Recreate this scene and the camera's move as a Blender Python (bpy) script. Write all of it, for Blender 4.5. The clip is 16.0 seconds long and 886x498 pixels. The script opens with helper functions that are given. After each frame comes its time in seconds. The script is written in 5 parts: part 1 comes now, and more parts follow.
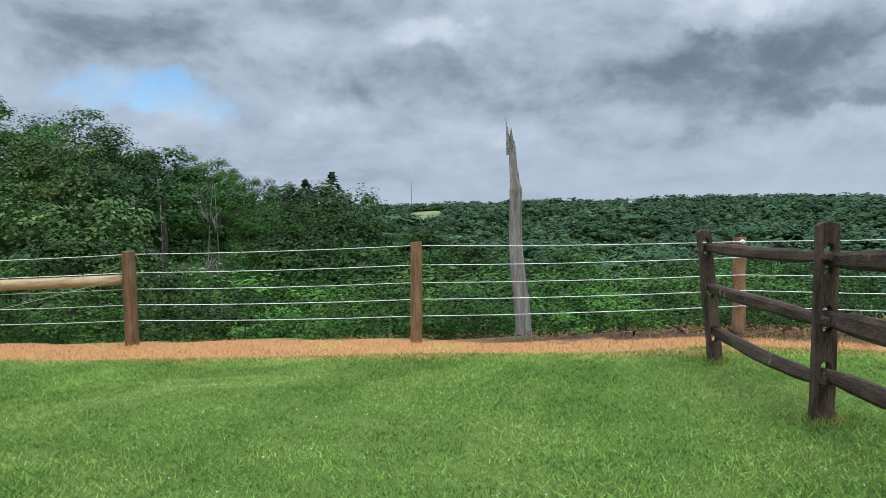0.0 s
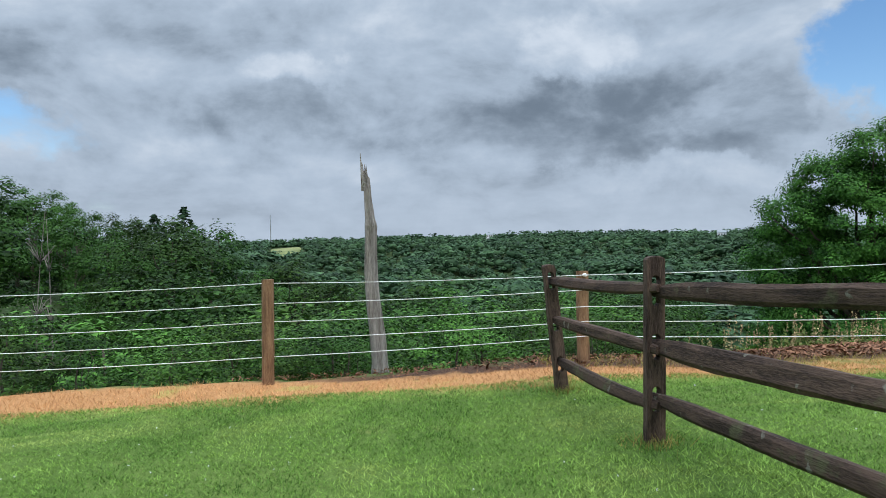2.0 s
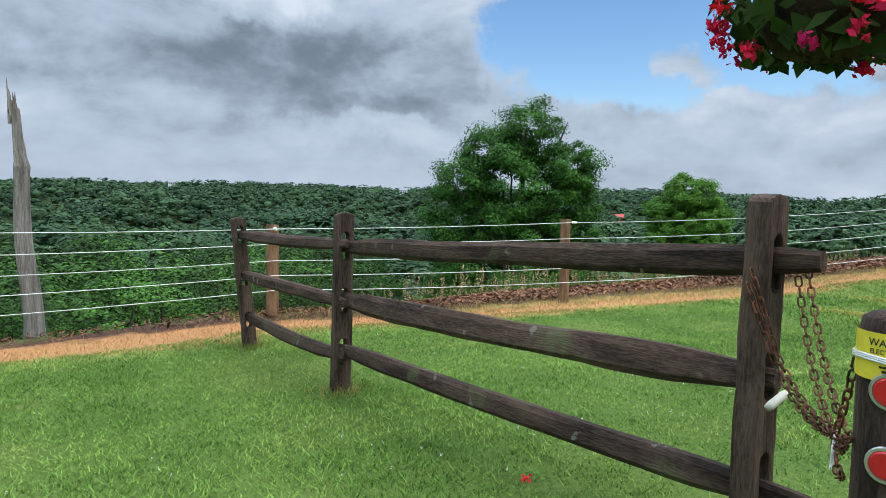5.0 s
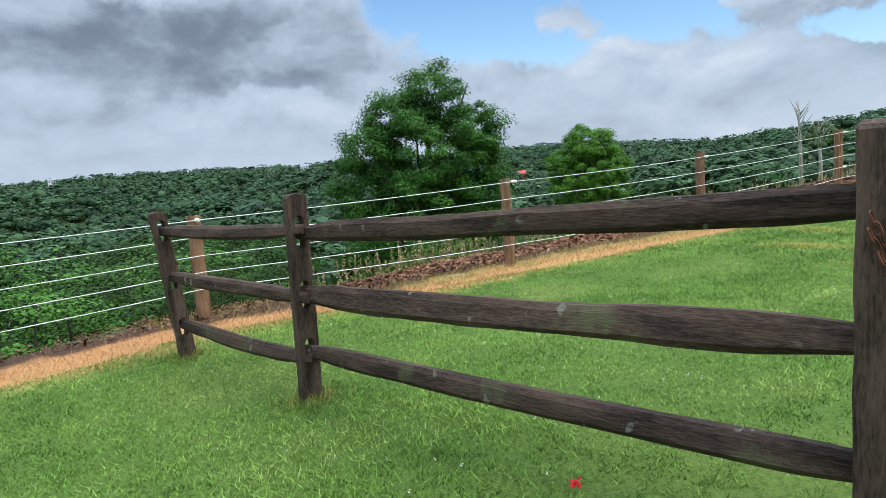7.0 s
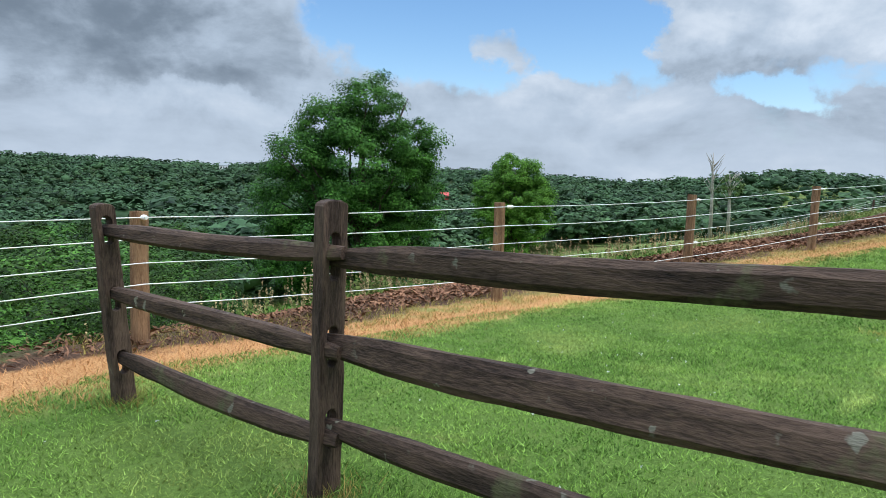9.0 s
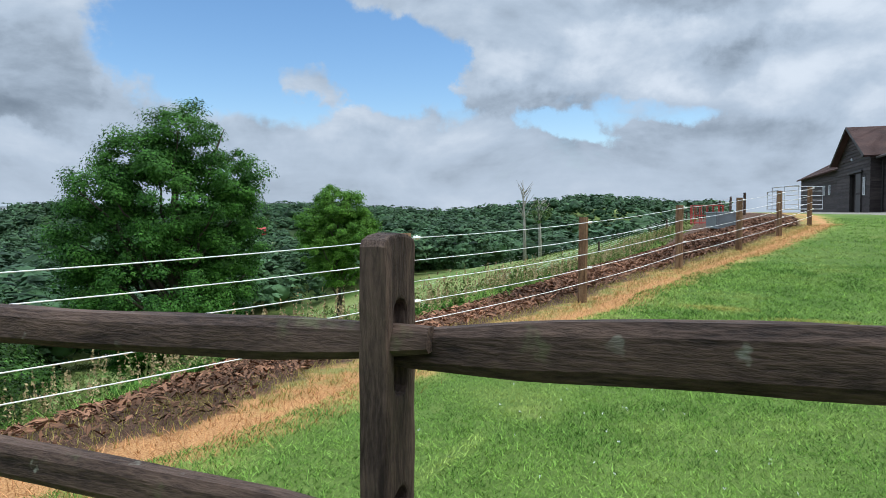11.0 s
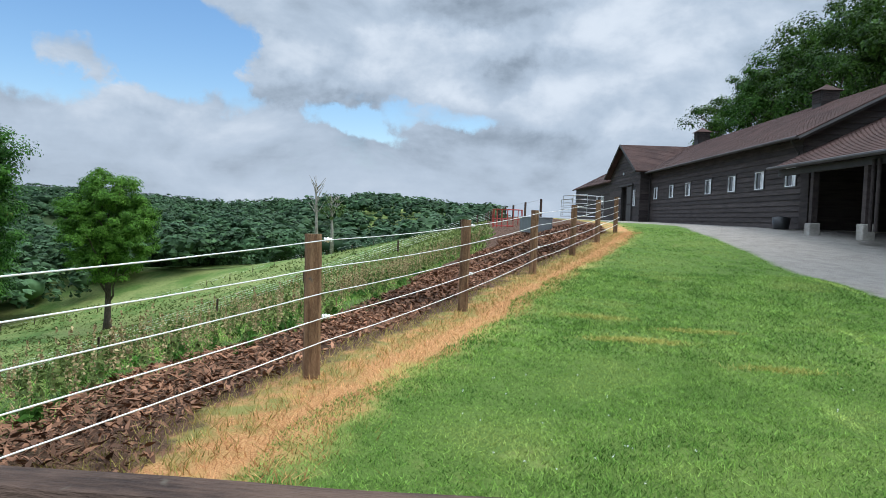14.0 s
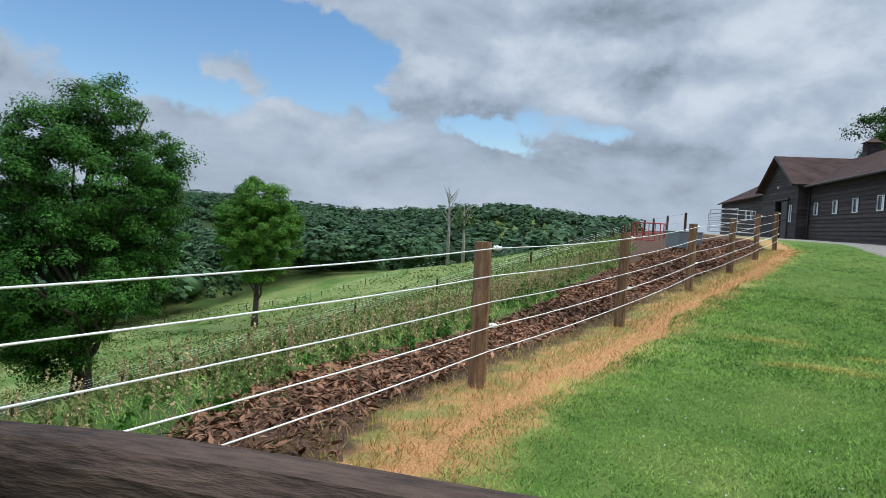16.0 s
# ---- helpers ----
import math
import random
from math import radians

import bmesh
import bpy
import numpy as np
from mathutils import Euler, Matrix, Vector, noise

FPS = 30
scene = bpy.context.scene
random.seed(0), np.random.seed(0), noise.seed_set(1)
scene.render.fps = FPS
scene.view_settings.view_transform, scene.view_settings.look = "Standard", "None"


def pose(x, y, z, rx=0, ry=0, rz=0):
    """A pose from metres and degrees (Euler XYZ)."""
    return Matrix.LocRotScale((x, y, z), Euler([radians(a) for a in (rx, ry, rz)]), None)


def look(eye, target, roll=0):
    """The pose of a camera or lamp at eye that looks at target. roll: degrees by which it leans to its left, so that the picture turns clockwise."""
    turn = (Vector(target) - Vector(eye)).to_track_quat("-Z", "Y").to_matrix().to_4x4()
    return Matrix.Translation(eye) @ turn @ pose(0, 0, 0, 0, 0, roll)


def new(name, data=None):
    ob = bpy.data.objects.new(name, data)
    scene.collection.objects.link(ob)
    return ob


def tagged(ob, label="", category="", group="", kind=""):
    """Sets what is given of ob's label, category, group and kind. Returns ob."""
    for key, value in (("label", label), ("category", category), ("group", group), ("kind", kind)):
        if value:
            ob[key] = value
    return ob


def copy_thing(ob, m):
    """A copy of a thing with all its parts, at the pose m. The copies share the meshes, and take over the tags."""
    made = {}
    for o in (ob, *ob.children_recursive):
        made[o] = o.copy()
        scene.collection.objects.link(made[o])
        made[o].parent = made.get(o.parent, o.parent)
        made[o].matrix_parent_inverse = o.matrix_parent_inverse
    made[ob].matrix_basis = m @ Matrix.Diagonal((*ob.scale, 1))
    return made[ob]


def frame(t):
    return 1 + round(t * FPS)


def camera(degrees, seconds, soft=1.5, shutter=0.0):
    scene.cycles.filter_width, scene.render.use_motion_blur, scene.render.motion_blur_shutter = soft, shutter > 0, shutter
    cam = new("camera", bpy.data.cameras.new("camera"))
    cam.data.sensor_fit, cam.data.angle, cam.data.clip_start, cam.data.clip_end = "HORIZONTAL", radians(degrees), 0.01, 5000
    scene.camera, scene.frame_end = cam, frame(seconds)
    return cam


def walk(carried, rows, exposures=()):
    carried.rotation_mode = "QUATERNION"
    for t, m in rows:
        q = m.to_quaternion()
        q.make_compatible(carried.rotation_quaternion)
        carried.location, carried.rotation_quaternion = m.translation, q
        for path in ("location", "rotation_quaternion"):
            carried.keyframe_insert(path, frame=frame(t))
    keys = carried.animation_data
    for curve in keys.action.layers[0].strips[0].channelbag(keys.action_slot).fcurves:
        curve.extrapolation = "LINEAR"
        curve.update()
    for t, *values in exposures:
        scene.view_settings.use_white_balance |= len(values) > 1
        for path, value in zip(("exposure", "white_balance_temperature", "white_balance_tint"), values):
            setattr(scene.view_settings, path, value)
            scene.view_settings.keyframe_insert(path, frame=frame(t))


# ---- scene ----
cam = camera(66.3, 16.0, soft=0.75)
PATH = [
    (0, (0.185, 0.261, 1.47), (0.15, 2.258, 1.37), -0.8),
    (0.5, (0.187, 0.265, 1.469), (0.296, 2.261, 1.397), -0.2),
    (1, (0.187, 0.266, 1.473), (0.396, 2.255, 1.424), -0.9),
    (1.5, (0.252, 0.302, 1.48), (0.555, 2.279, 1.463), -1.3),
    (2, (0.281, 0.307, 1.472), (0.65, 2.273, 1.471), -1.1),
    (2.5, (0.289, 0.336, 1.478), (0.78, 2.274, 1.446), -0.6),
    (3, (0.298, 0.368, 1.475), (0.936, 2.262, 1.418), 1.4),
    (3.5, (0.315, 0.355, 1.485), (1.07, 2.205, 1.41), 2.1),
    (4, (0.325, 0.332, 1.474), (1.188, 2.135, 1.4), 1.8),
    (4.5, (0.329, 0.322, 1.492), (1.334, 2.05, 1.408), 1.6),
    (5, (0.283, 0.346, 1.488), (1.467, 1.952, 1.347), 1.0),
    (7.5, (0.386, 1.44, 1.49), (1.782, 2.851, 1.244), -4.0),
    (8, (0.458, 1.818, 1.497), (1.919, 3.165, 1.269), -1.1),
    (10.5, (1.203, 3.878, 1.433), (2.929, 4.881, 1.302), -0.2),
    (11, (1.393, 4.241, 1.425), (3.219, 5.050, 1.329), -0.3),
    (11.5, (1.476, 4.570, 1.42), (3.332, 5.307, 1.303), 0.8),
    (12, (1.622, 4.888, 1.445), (3.482, 5.611, 1.325), 1.2),
    (12.5, (1.745, 5.18, 1.451), (3.689, 5.642, 1.357), 0.1),
    (13, (1.821, 5.47, 1.461), (3.783, 5.842, 1.349), 2.8),
    (13.5, (2.008, 5.681, 1.452), (3.983, 5.979, 1.351), 1.7),
    (14, (2.067, 5.828, 1.445), (4.054, 6.035, 1.348), 2.0),
    (14.5, (2.075, 5.998, 1.443), (4.063, 6.182, 1.343), 2.2),
    (15, (2.108, 6.108, 1.432), (4.076, 6.45, 1.343), 2.7),
    (15.5, (2.104, 6.164, 1.421), (4.044, 6.644, 1.339), 3.1),
    (16, (2.118, 6.206, 1.409), (4.030, 6.786, 1.326), 3.3),
]
walk(cam, [(t, look(eye, target, roll)) for t, eye, target, roll in PATH],
     [(0, 0.30), (3.5, 0.35), (5.0, 0.42), (7.5, 0.53), (8.2, 0.52), (10.5, 0.39), (13, 0.42), (15, 0.36), (16, 0.20)])

# ---- world and sun ----
SUN_AZ, SUN_EL = 165.0, 60.0


def direction(bearing, elevation):
    b, e = radians(bearing), radians(elevation)
    return (math.sin(b) * math.cos(e), math.cos(b) * math.cos(e), math.sin(e))


class Nodes:
    """Small helper to wire shader nodes."""

    def __init__(self, tree):
        self.t = tree
        tree.nodes.clear()

    def add(self, kind, settings=None, **inputs):
        n = self.t.nodes.new(kind)
        settings = settings or {}
        if "operation" in settings:
            n.operation = settings["operation"]
        if "use_clamp" in settings:
            n.use_clamp = settings["use_clamp"]
        if "data_type" in settings:
            n.data_type = settings["data_type"]
        if "interpolation_type" in settings:
            n.interpolation_type = settings["interpolation_type"]
        if "attribute_name" in settings:
            n.attribute_name = settings["attribute_name"]
        for key, value in inputs.items():
            self.put(n, key, value)
        return n

    def put(self, n, key, value):
        sock = n.inputs[int(key[1:])] if key[0] == "i" and key[1:].isdigit() else n.inputs[key.replace("_", " ")]
        if isinstance(value, bpy.types.NodeSocket):
            self.t.links.new(value, sock)
        else:
            sock.default_value = value

    def math(self, op, a, b=0.0, c=0.0, clamp=False):
        return self.add("ShaderNodeMath", {"operation": op, "use_clamp": clamp}, i0=a, i1=b, i2=c).outputs[0]

    def smooth(self, v, a, b, lo=0.0, hi=1.0):
        return self.add("ShaderNodeMapRange", {"interpolation_type": "SMOOTHSTEP"}, i0=v, i1=a, i2=b, i3=lo, i4=hi).outputs[0]

    def noise(self, vec, scale, detail=4.0, rough=0.55, distort=0.0):
        return self.add("ShaderNodeTexNoise", None, Vector=vec, Scale=scale, Detail=detail, Roughness=rough, Distortion=distort).outputs[0]

    def mix(self, f, a, b):
        n = self.add("ShaderNodeMix", {"data_type": "RGBA"})
        self.put(n, "i0", f)
        for k, v in (("i6", a), ("i7", b)):
            self.put(n, k, (*v, 1) if isinstance(v, tuple) and len(v) == 3 else v)
        return n.outputs[2]


world = bpy.data.worlds.new("sky")
scene.world = world
world.use_nodes = True
w = Nodes(world.node_tree)
sky = w.add("ShaderNodeTexSky")
sky.sky_type, sky.sun_disc = "NISHITA", False
sky.sun_elevation, sky.sun_rotation = radians(SUN_EL), radians(SUN_AZ)
sky.air_density, sky.dust_density, sky.ozone_density = 1.0, 0.3, 2.5
coord = w.add("ShaderNodeTexCoord").outputs["Generated"]
sep = w.add("ShaderNodeSeparateXYZ", None, i0=coord)
up = w.math("MAXIMUM", sep.outputs[2], 0.0)
bearing = w.math("MULTIPLY", w.math("ARCTAN2", sep.outputs[0], sep.outputs[1]), 180 / math.pi)
height = w.math("MULTIPLY", w.math("ARCSINE", sep.outputs[2]), 180 / math.pi)
tear = w.add("ShaderNodeTexNoise", None, Vector=coord, Scale=6.5, Detail=8.0, Roughness=0.6)
tear = w.add("ShaderNodeSeparateXYZ", None, i0=tear.outputs["Color"])
bearing = w.math("ADD", bearing, w.math("MULTIPLY", w.math("SUBTRACT", tear.outputs[0], 0.5), 17.0))
height = w.math("ADD", height, w.math("MULTIPLY", w.math("SUBTRACT", tear.outputs[1], 0.5), 8.0))


def bank(total, bank_rows, sign):
    """Adds ragged ovals of the sky to a value: bearing, elevation, half width and height in degrees, amount."""
    for b, e, wide, tall, amount in bank_rows:
        p = w.math("MULTIPLY", w.math("SUBTRACT", bearing, b), 1 / wide)
        q = w.math("MULTIPLY", w.math("SUBTRACT", height, e), 1 / tall)
        r2 = w.math("ADD", w.math("MULTIPLY", p, p), w.math("MULTIPLY", q, q))
        total = w.math("ADD", total, w.smooth(r2, 2.2, 0.0, 0.0, sign * amount))
    return total


squat = w.add("ShaderNodeVectorMath", {"operation": "MULTIPLY"}, i0=coord, i1=(1.0, 1.0, 1.8)).outputs[0]
lifted = w.add("ShaderNodeVectorMath", {"operation": "ADD"}, i0=squat, i1=(0.0, 0.0, 0.065)).outputs[0]
streak = w.add("ShaderNodeVectorMath", {"operation": "MULTIPLY"}, i0=coord, i1=(1.0, 1.0, 9.0)).outputs[0]
billow, above = w.noise(squat, 4.6, 9.0, 0.56, 0.25), w.noise(lifted, 4.6, 9.0, 0.56, 0.25)
wisp = w.noise(squat, 15.0, 7.0, 0.6, 0.2)
cover = w.math("ADD", w.math("MULTIPLY", billow, 0.5), 0.33)
cover = w.math("ADD", cover, w.math("MULTIPLY", w.math("SUBTRACT", wisp, 0.5), 0.22))
cover = bank(cover, ((-24, 9.8, 7, 1.6, 0.20), (51, 13.0, 10.5, 4.4, 0.56), (63, 12.5, 5, 3.2, 0.40), (77, 7.3, 4, 1.1, 0.30), (85, 8.8, 4.5, 1.0, 0.26), (66.5, 8.6, 3, 1.2, 0.18), (79, 9.5, 3, 1.5, 0.12)), -1)
cover = bank(cover, ((56.8, 10.8, 2.8, 1.2, 0.34), (70, 11.3, 4.4, 2.5, 0.40), (52, 4.2, 13, 2.0, 0.22)), 1)
cloudy = w.smooth(cover, 0.30, 0.50)
shade = w.math("ADD", w.math("MULTIPLY", w.math("SUBTRACT", billow, above), 1.7), 0.50)
shade = w.math("ADD", shade, w.math("MULTIPLY", w.math("SUBTRACT", wisp, 0.5), 0.42))
shade = w.math("ADD", shade, w.math("MULTIPLY", w.math("SUBTRACT", w.noise(streak, 4.0, 6.0, 0.55), 0.5), w.smooth(up, 0.06, 0.18, 0.42, 0.06)))
shade = bank(shade, ((-3, 11.3, 6, 2.4, 0.30), (18, 9.6, 10, 2.8, 0.24), (29, 9.8, 12, 3.4, 0.30), (30, 7.2, 9, 0.9, 0.15), (-25, 13, 8, 1.6, 0.20), (88.5, 12, 4, 1.1, 0.26), (89, 17, 7, 1.5, 0.26), (71.5, 8.8, 5, 1.0, 0.24), (91, 6.5, 5, 1.2, 0.22)), -1)
shade = bank(shade, ((-3, 15, 4, 1.1, 0.30), (22, 15.2, 4, 2.0, 0.40), (34, 5.2, 10, 0.9, 0.20), (70, 12.6, 3.6, 1.7, 0.34), (82, 13, 6, 2.5, 0.34), (99, 12, 7, 5, 0.34), (58, 8.3, 5, 1.0, 0.18), (41.5, 12.5, 2.0, 4, 0.22)), 1)
cloud = w.mix(w.smooth(shade, -0.16, 0.62), (0.135, 0.176, 0.230), (0.350, 0.428, 0.530))
cloud = w.mix(w.smooth(shade, 0.48, 1.10), cloud, (0.535, 0.602, 0.690))
cloud = w.mix(w.smooth(up, 0.02, 0.17, 0.50, 0.0), cloud, (0.385, 0.452, 0.545))
high = w.add("ShaderNodeVectorMath", {"operation": "SCALE"}, i0=cloud, Scale=w.smooth(up, 0.34, 0.9, 1.0, 4.6)).outputs[0]
bg_cloud = w.add("ShaderNodeBackground", None, Color=high, Strength=1.0)
clear = w.add("ShaderNodeHueSaturation", None, Color=sky.outputs[0], Saturation=1.17)
bg_sky = w.add("ShaderNodeBackground", None, Color=clear.outputs[0], Strength=0.125)
both = w.add("ShaderNodeMixShader", None, i0=cloudy, i1=bg_sky.outputs[0], i2=bg_cloud.outputs[0])
w.add("ShaderNodeOutputWorld", None, Surface=both.outputs[0])

sun = new("sun", bpy.data.lights.new("sun", "SUN"))
sun.data.energy, sun.data.angle, sun.data.color = 1.7, radians(40), (1.0, 0.95, 0.86)
sun.matrix_world = look(direction(SUN_AZ, SUN_EL), (0, 0, 0))

# ---- materials ----


def material(name):
    m = bpy.data.materials.new(name)
    m.use_nodes = True
    n = Nodes(m.node_tree)
    bsdf = n.add("ShaderNodeBsdfPrincipled")
    n.add("ShaderNodeOutputMaterial", None, Surface=bsdf.outputs[0])
    return m, n, bsdf


def rough_surface(name, dark, light, scale=4.0, fine=60.0, rough=0.85, bump=0.3, stretch=(1, 1, 1), vary=0.25, stain=None, metal=0.0, dist=0.01, spots=None):
    """Two scales of noise between two colours, with relief; stretch draws the grain out along an axis."""
    m, n, bsdf = material(name)
    pos = n.add("ShaderNodeTexCoord").outputs["Object"]
    info = n.add("ShaderNodeObjectInfo").outputs["Random"]
    off = n.add("ShaderNodeVectorMath", {"operation": "SCALE"}, i0=(7.3, 3.1, 5.7), Scale=info).outputs[0]
    pos = n.add("ShaderNodeVectorMath", {"operation": "ADD"}, i0=pos, i1=off).outputs[0]
    vec = n.add("ShaderNodeMapping", None, Vector=pos, Scale=stretch).outputs[0]
    a, b = n.noise(vec, scale, 5.0), n.noise(vec, fine, 4.0, 0.6)
    f = n.math("ADD", n.math("MULTIPLY", a, 0.6), n.math("MULTIPLY", b, 0.4))
    f = n.smooth(f, 0.33, 0.67)
    col = n.mix(f, dark, light)
    if stain:
        col = n.mix(n.smooth(n.noise(pos, stain[1], 5.0, 0.65), stain[2], stain[2] + 0.10), col, stain[0])
    if spots:
        col = n.mix(n.math("MULTIPLY", n.smooth(n.noise(pos, spots[1], 3.0, 0.5), spots[2], spots[2] + 0.05), n.smooth(n.noise(pos, 2.3, 2.0), 0.42, 0.58)), col, spots[0])
    hsv = n.add("ShaderNodeHueSaturation", None, Color=col, Value=n.smooth(info, 0.0, 1.0, 1 - vary, 1 + vary))
    n.put(bsdf, "Base_Color", hsv.outputs[0])
    bsdf.inputs["Roughness"].default_value, bsdf.inputs["Metallic"].default_value = rough, metal
    if rough > 0.7:
        bsdf.inputs["Specular IOR Level"].default_value = 0.22
    if bump:
        relief = n.add("ShaderNodeBump", None, Height=n.math("ADD", a, b), Strength=bump, Distance=dist)
        n.put(bsdf, "Normal", relief.outputs[0])
    return m


def foliage(name, dark, light, pale=None, through_light=0.16, patch=None, grain=0.22, spread=0.25, tone=False):
    """Leaves: colour by leaf and by plant, some light passing through."""
    m, n, bsdf = material(name)
    leaf = n.add("ShaderNodeNewGeometry").outputs["Random Per Island"]
    info = n.add("ShaderNodeObjectInfo").outputs["Random"]
    pos = n.add("ShaderNodeTexCoord").outputs["Object"]
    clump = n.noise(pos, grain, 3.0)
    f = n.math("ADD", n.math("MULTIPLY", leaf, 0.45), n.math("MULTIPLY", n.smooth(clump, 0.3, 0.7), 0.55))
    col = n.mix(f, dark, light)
    if pale:
        col = n.mix(n.math("MULTIPLY", n.smooth(info, 0.55, 1.0), 0.75), col, pale)
    if patch:
        col = n.mix(n.math("MULTIPLY", n.smooth(n.noise(pos, 0.55, 5.0, 0.6), 0.50, 0.70), 0.75), col, patch)
        col = n.mix(n.math("MULTIPLY", n.smooth(n.noise(n.add("ShaderNodeMapping", None, Vector=pos, Scale=(0.35, 1.6, 1.0)).outputs[0], 0.6, 4.0, 0.6), 0.60, 0.72), 0.8), col, tuple(1.7 * c for c in patch))
    hsv = n.add("ShaderNodeHueSaturation", None, Color=col, Hue=n.smooth(info, 0, 1, 0.485, 0.515), Value=n.math("MULTIPLY", n.smooth(leaf, 0, 1, 1 - spread, 1 + spread), n.smooth(n.add("ShaderNodeAttribute", {"attribute_name": "tone"}).outputs["Fac"] if tone else info, 0.0, 1.0, 0.74 if tone else 0.78, 1.30 if tone else 1.25)))
    n.put(bsdf, "Base_Color", hsv.outputs[0])
    bsdf.inputs["Roughness"].default_value = 0.6
    bsdf.inputs["Specular IOR Level"].default_value = 0.10
    glow = n.add("ShaderNodeBsdfTranslucent", None, Color=hsv.outputs[0])
    mixed = n.add("ShaderNodeMixShader", None, i0=through_light, i1=bsdf.outputs[0], i2=glow.outputs[0])
    n.put([x for x in n.t.nodes if x.bl_idname == "ShaderNodeOutputMaterial"][0], "Surface", mixed.outputs[0])
    return m


def plain(name, colour, rough=0.5, metal=0.0, vary=0.12):
    return rough_surface(name, tuple(c * (1 - vary) for c in colour), tuple(min(1, c * (1 + vary)) for c in colour), 3.0, 40.0, rough, 0.05, vary=0.04, metal=metal)


M_RAIL = rough_surface("weathered_rail_wood", (0.015, 0.009, 0.007), (0.112, 0.070, 0.050), 2.2, 22.0, 0.8, 0.6, (5, 0.9, 5), 0.15, ((0.100, 0.098, 0.048), 2.6, 0.57), dist=0.012, spots=((0.185, 0.175, 0.135), 11.0, 0.65))
M_POST_DARK = rough_surface("weathered_post_wood", (0.020, 0.012, 0.009), (0.125, 0.082, 0.060), 2.2, 22.0, 0.8, 0.8, (5, 5, 0.9), 0.12, ((0.15, 0.13, 0.095), 5.0, 0.66), dist=0.012)
M_POST = rough_surface("treated_post_wood", (0.10, 0.052, 0.028), (0.26, 0.155, 0.085), 3.0, 26.0, 0.85, 0.5, (7, 7, 1), 0.15, ((0.10, 0.085, 0.07), 4.0, 0.62))
M_BRACE = rough_surface("peeled_log_wood", (0.26, 0.17, 0.09), (0.46, 0.33, 0.19), 3.0, 26.0, 0.8, 0.4, (1, 8, 8), 0.08)
M_SNAG = rough_surface("bleached_dead_wood", (0.135, 0.118, 0.102), (0.42, 0.39, 0.355), 2.2, 18.0, 0.9, 0.9, (8, 8, 0.7), 0.05, ((0.10, 0.08, 0.065), 2.2, 0.60), dist=0.03)
M_BARK = rough_surface("tree_bark", (0.035, 0.028, 0.02), (0.10, 0.085, 0.065), 2.0, 14.0, 0.95, 0.6, (4, 4, 1), 0.15)
M_PALEBARK = rough_surface("bare_pale_bark", (0.20, 0.18, 0.15), (0.42, 0.39, 0.35), 1.0, 8.0, 0.9, 0.4, (4, 4, 1), 0.1)
M_GREYBARK = rough_surface("bare_grey_bark", (0.085, 0.075, 0.062), (0.20, 0.18, 0.155), 1.0, 8.0, 0.9, 0.4, (4, 4, 1), 0.1)
M_HAY = rough_surface("mown_hayfield", (0.13, 0.17, 0.055), (0.30, 0.31, 0.13), 0.03, 0.4, 0.95, 0.0)
M_WIRE = plain("white_coated_wire", (0.75, 0.76, 0.74), 0.35)
M_INSUL = plain("white_insulator_plastic", (0.82, 0.82, 0.80), 0.3)
M_STEELWIRE = plain("galvanised_wire", (0.45, 0.45, 0.44), 0.4, 0.6)
M_SIDING = rough_surface("dark_stained_siding", (0.030, 0.023, 0.022), (0.066, 0.053, 0.050), 1.2, 16.0, 0.75, 0.3, (1, 6, 6), 0.22)
M_TRIMDARK = rough_surface("dark_painted_trim", (0.020, 0.017, 0.016), (0.040, 0.034, 0.032), 2.0, 20.0, 0.6, 0.2)
M_SHINGLE = rough_surface("brown_asphalt_shingle", (0.036, 0.019, 0.016), (0.078, 0.043, 0.036), 0.8, 30.0, 0.9, 0.5, vary=0.2)
M_WHITE = plain("white_window_vinyl", (0.72, 0.73, 0.74), 0.4)
M_CONCRETE = rough_surface("pale_concrete", (0.28, 0.26, 0.23), (0.48, 0.45, 0.41), 3.0, 30.0, 0.9, 0.4)
M_DARKGLASS, n_, b_ = material("dark_window_glass")
b_.inputs["Base Color"].default_value, b_.inputs["Roughness"].default_value = (0.012, 0.014, 0.016, 1), 0.06
M_BLACK = plain("black_plastic", (0.012, 0.012, 0.013), 0.45)
M_INSIDE = rough_surface("dark_interior_boards", (0.02, 0.017, 0.015), (0.045, 0.038, 0.033), 1.0, 12.0, 0.9, 0.2)
# broad and pale leaves: near-black clumps paint in the shade of crown gaps
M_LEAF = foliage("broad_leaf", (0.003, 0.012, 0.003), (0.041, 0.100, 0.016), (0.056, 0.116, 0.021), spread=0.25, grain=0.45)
M_LEAF_TREE = foliage("oak_leaf", (0.010, 0.038, 0.007), (0.070, 0.165, 0.024), grain=0.4)
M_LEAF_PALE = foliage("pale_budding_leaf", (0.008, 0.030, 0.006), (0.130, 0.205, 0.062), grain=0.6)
# far woods: lifted dark and bluer tint put distance haze into the leaf colour
M_LEAF_FAR = foliage("hazed_woodland_leaf", (0.026, 0.060, 0.030), (0.058, 0.112, 0.046), through_light=0.10, patch=None, grain=0.03, tone=True)
M_NEEDLE = foliage("pine_needles", (0.010, 0.026, 0.012), (0.028, 0.060, 0.024))
# shrub leaves too carry painted shade between clumps in their near-black end
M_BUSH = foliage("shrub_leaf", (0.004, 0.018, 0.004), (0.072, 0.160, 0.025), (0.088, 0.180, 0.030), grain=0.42)
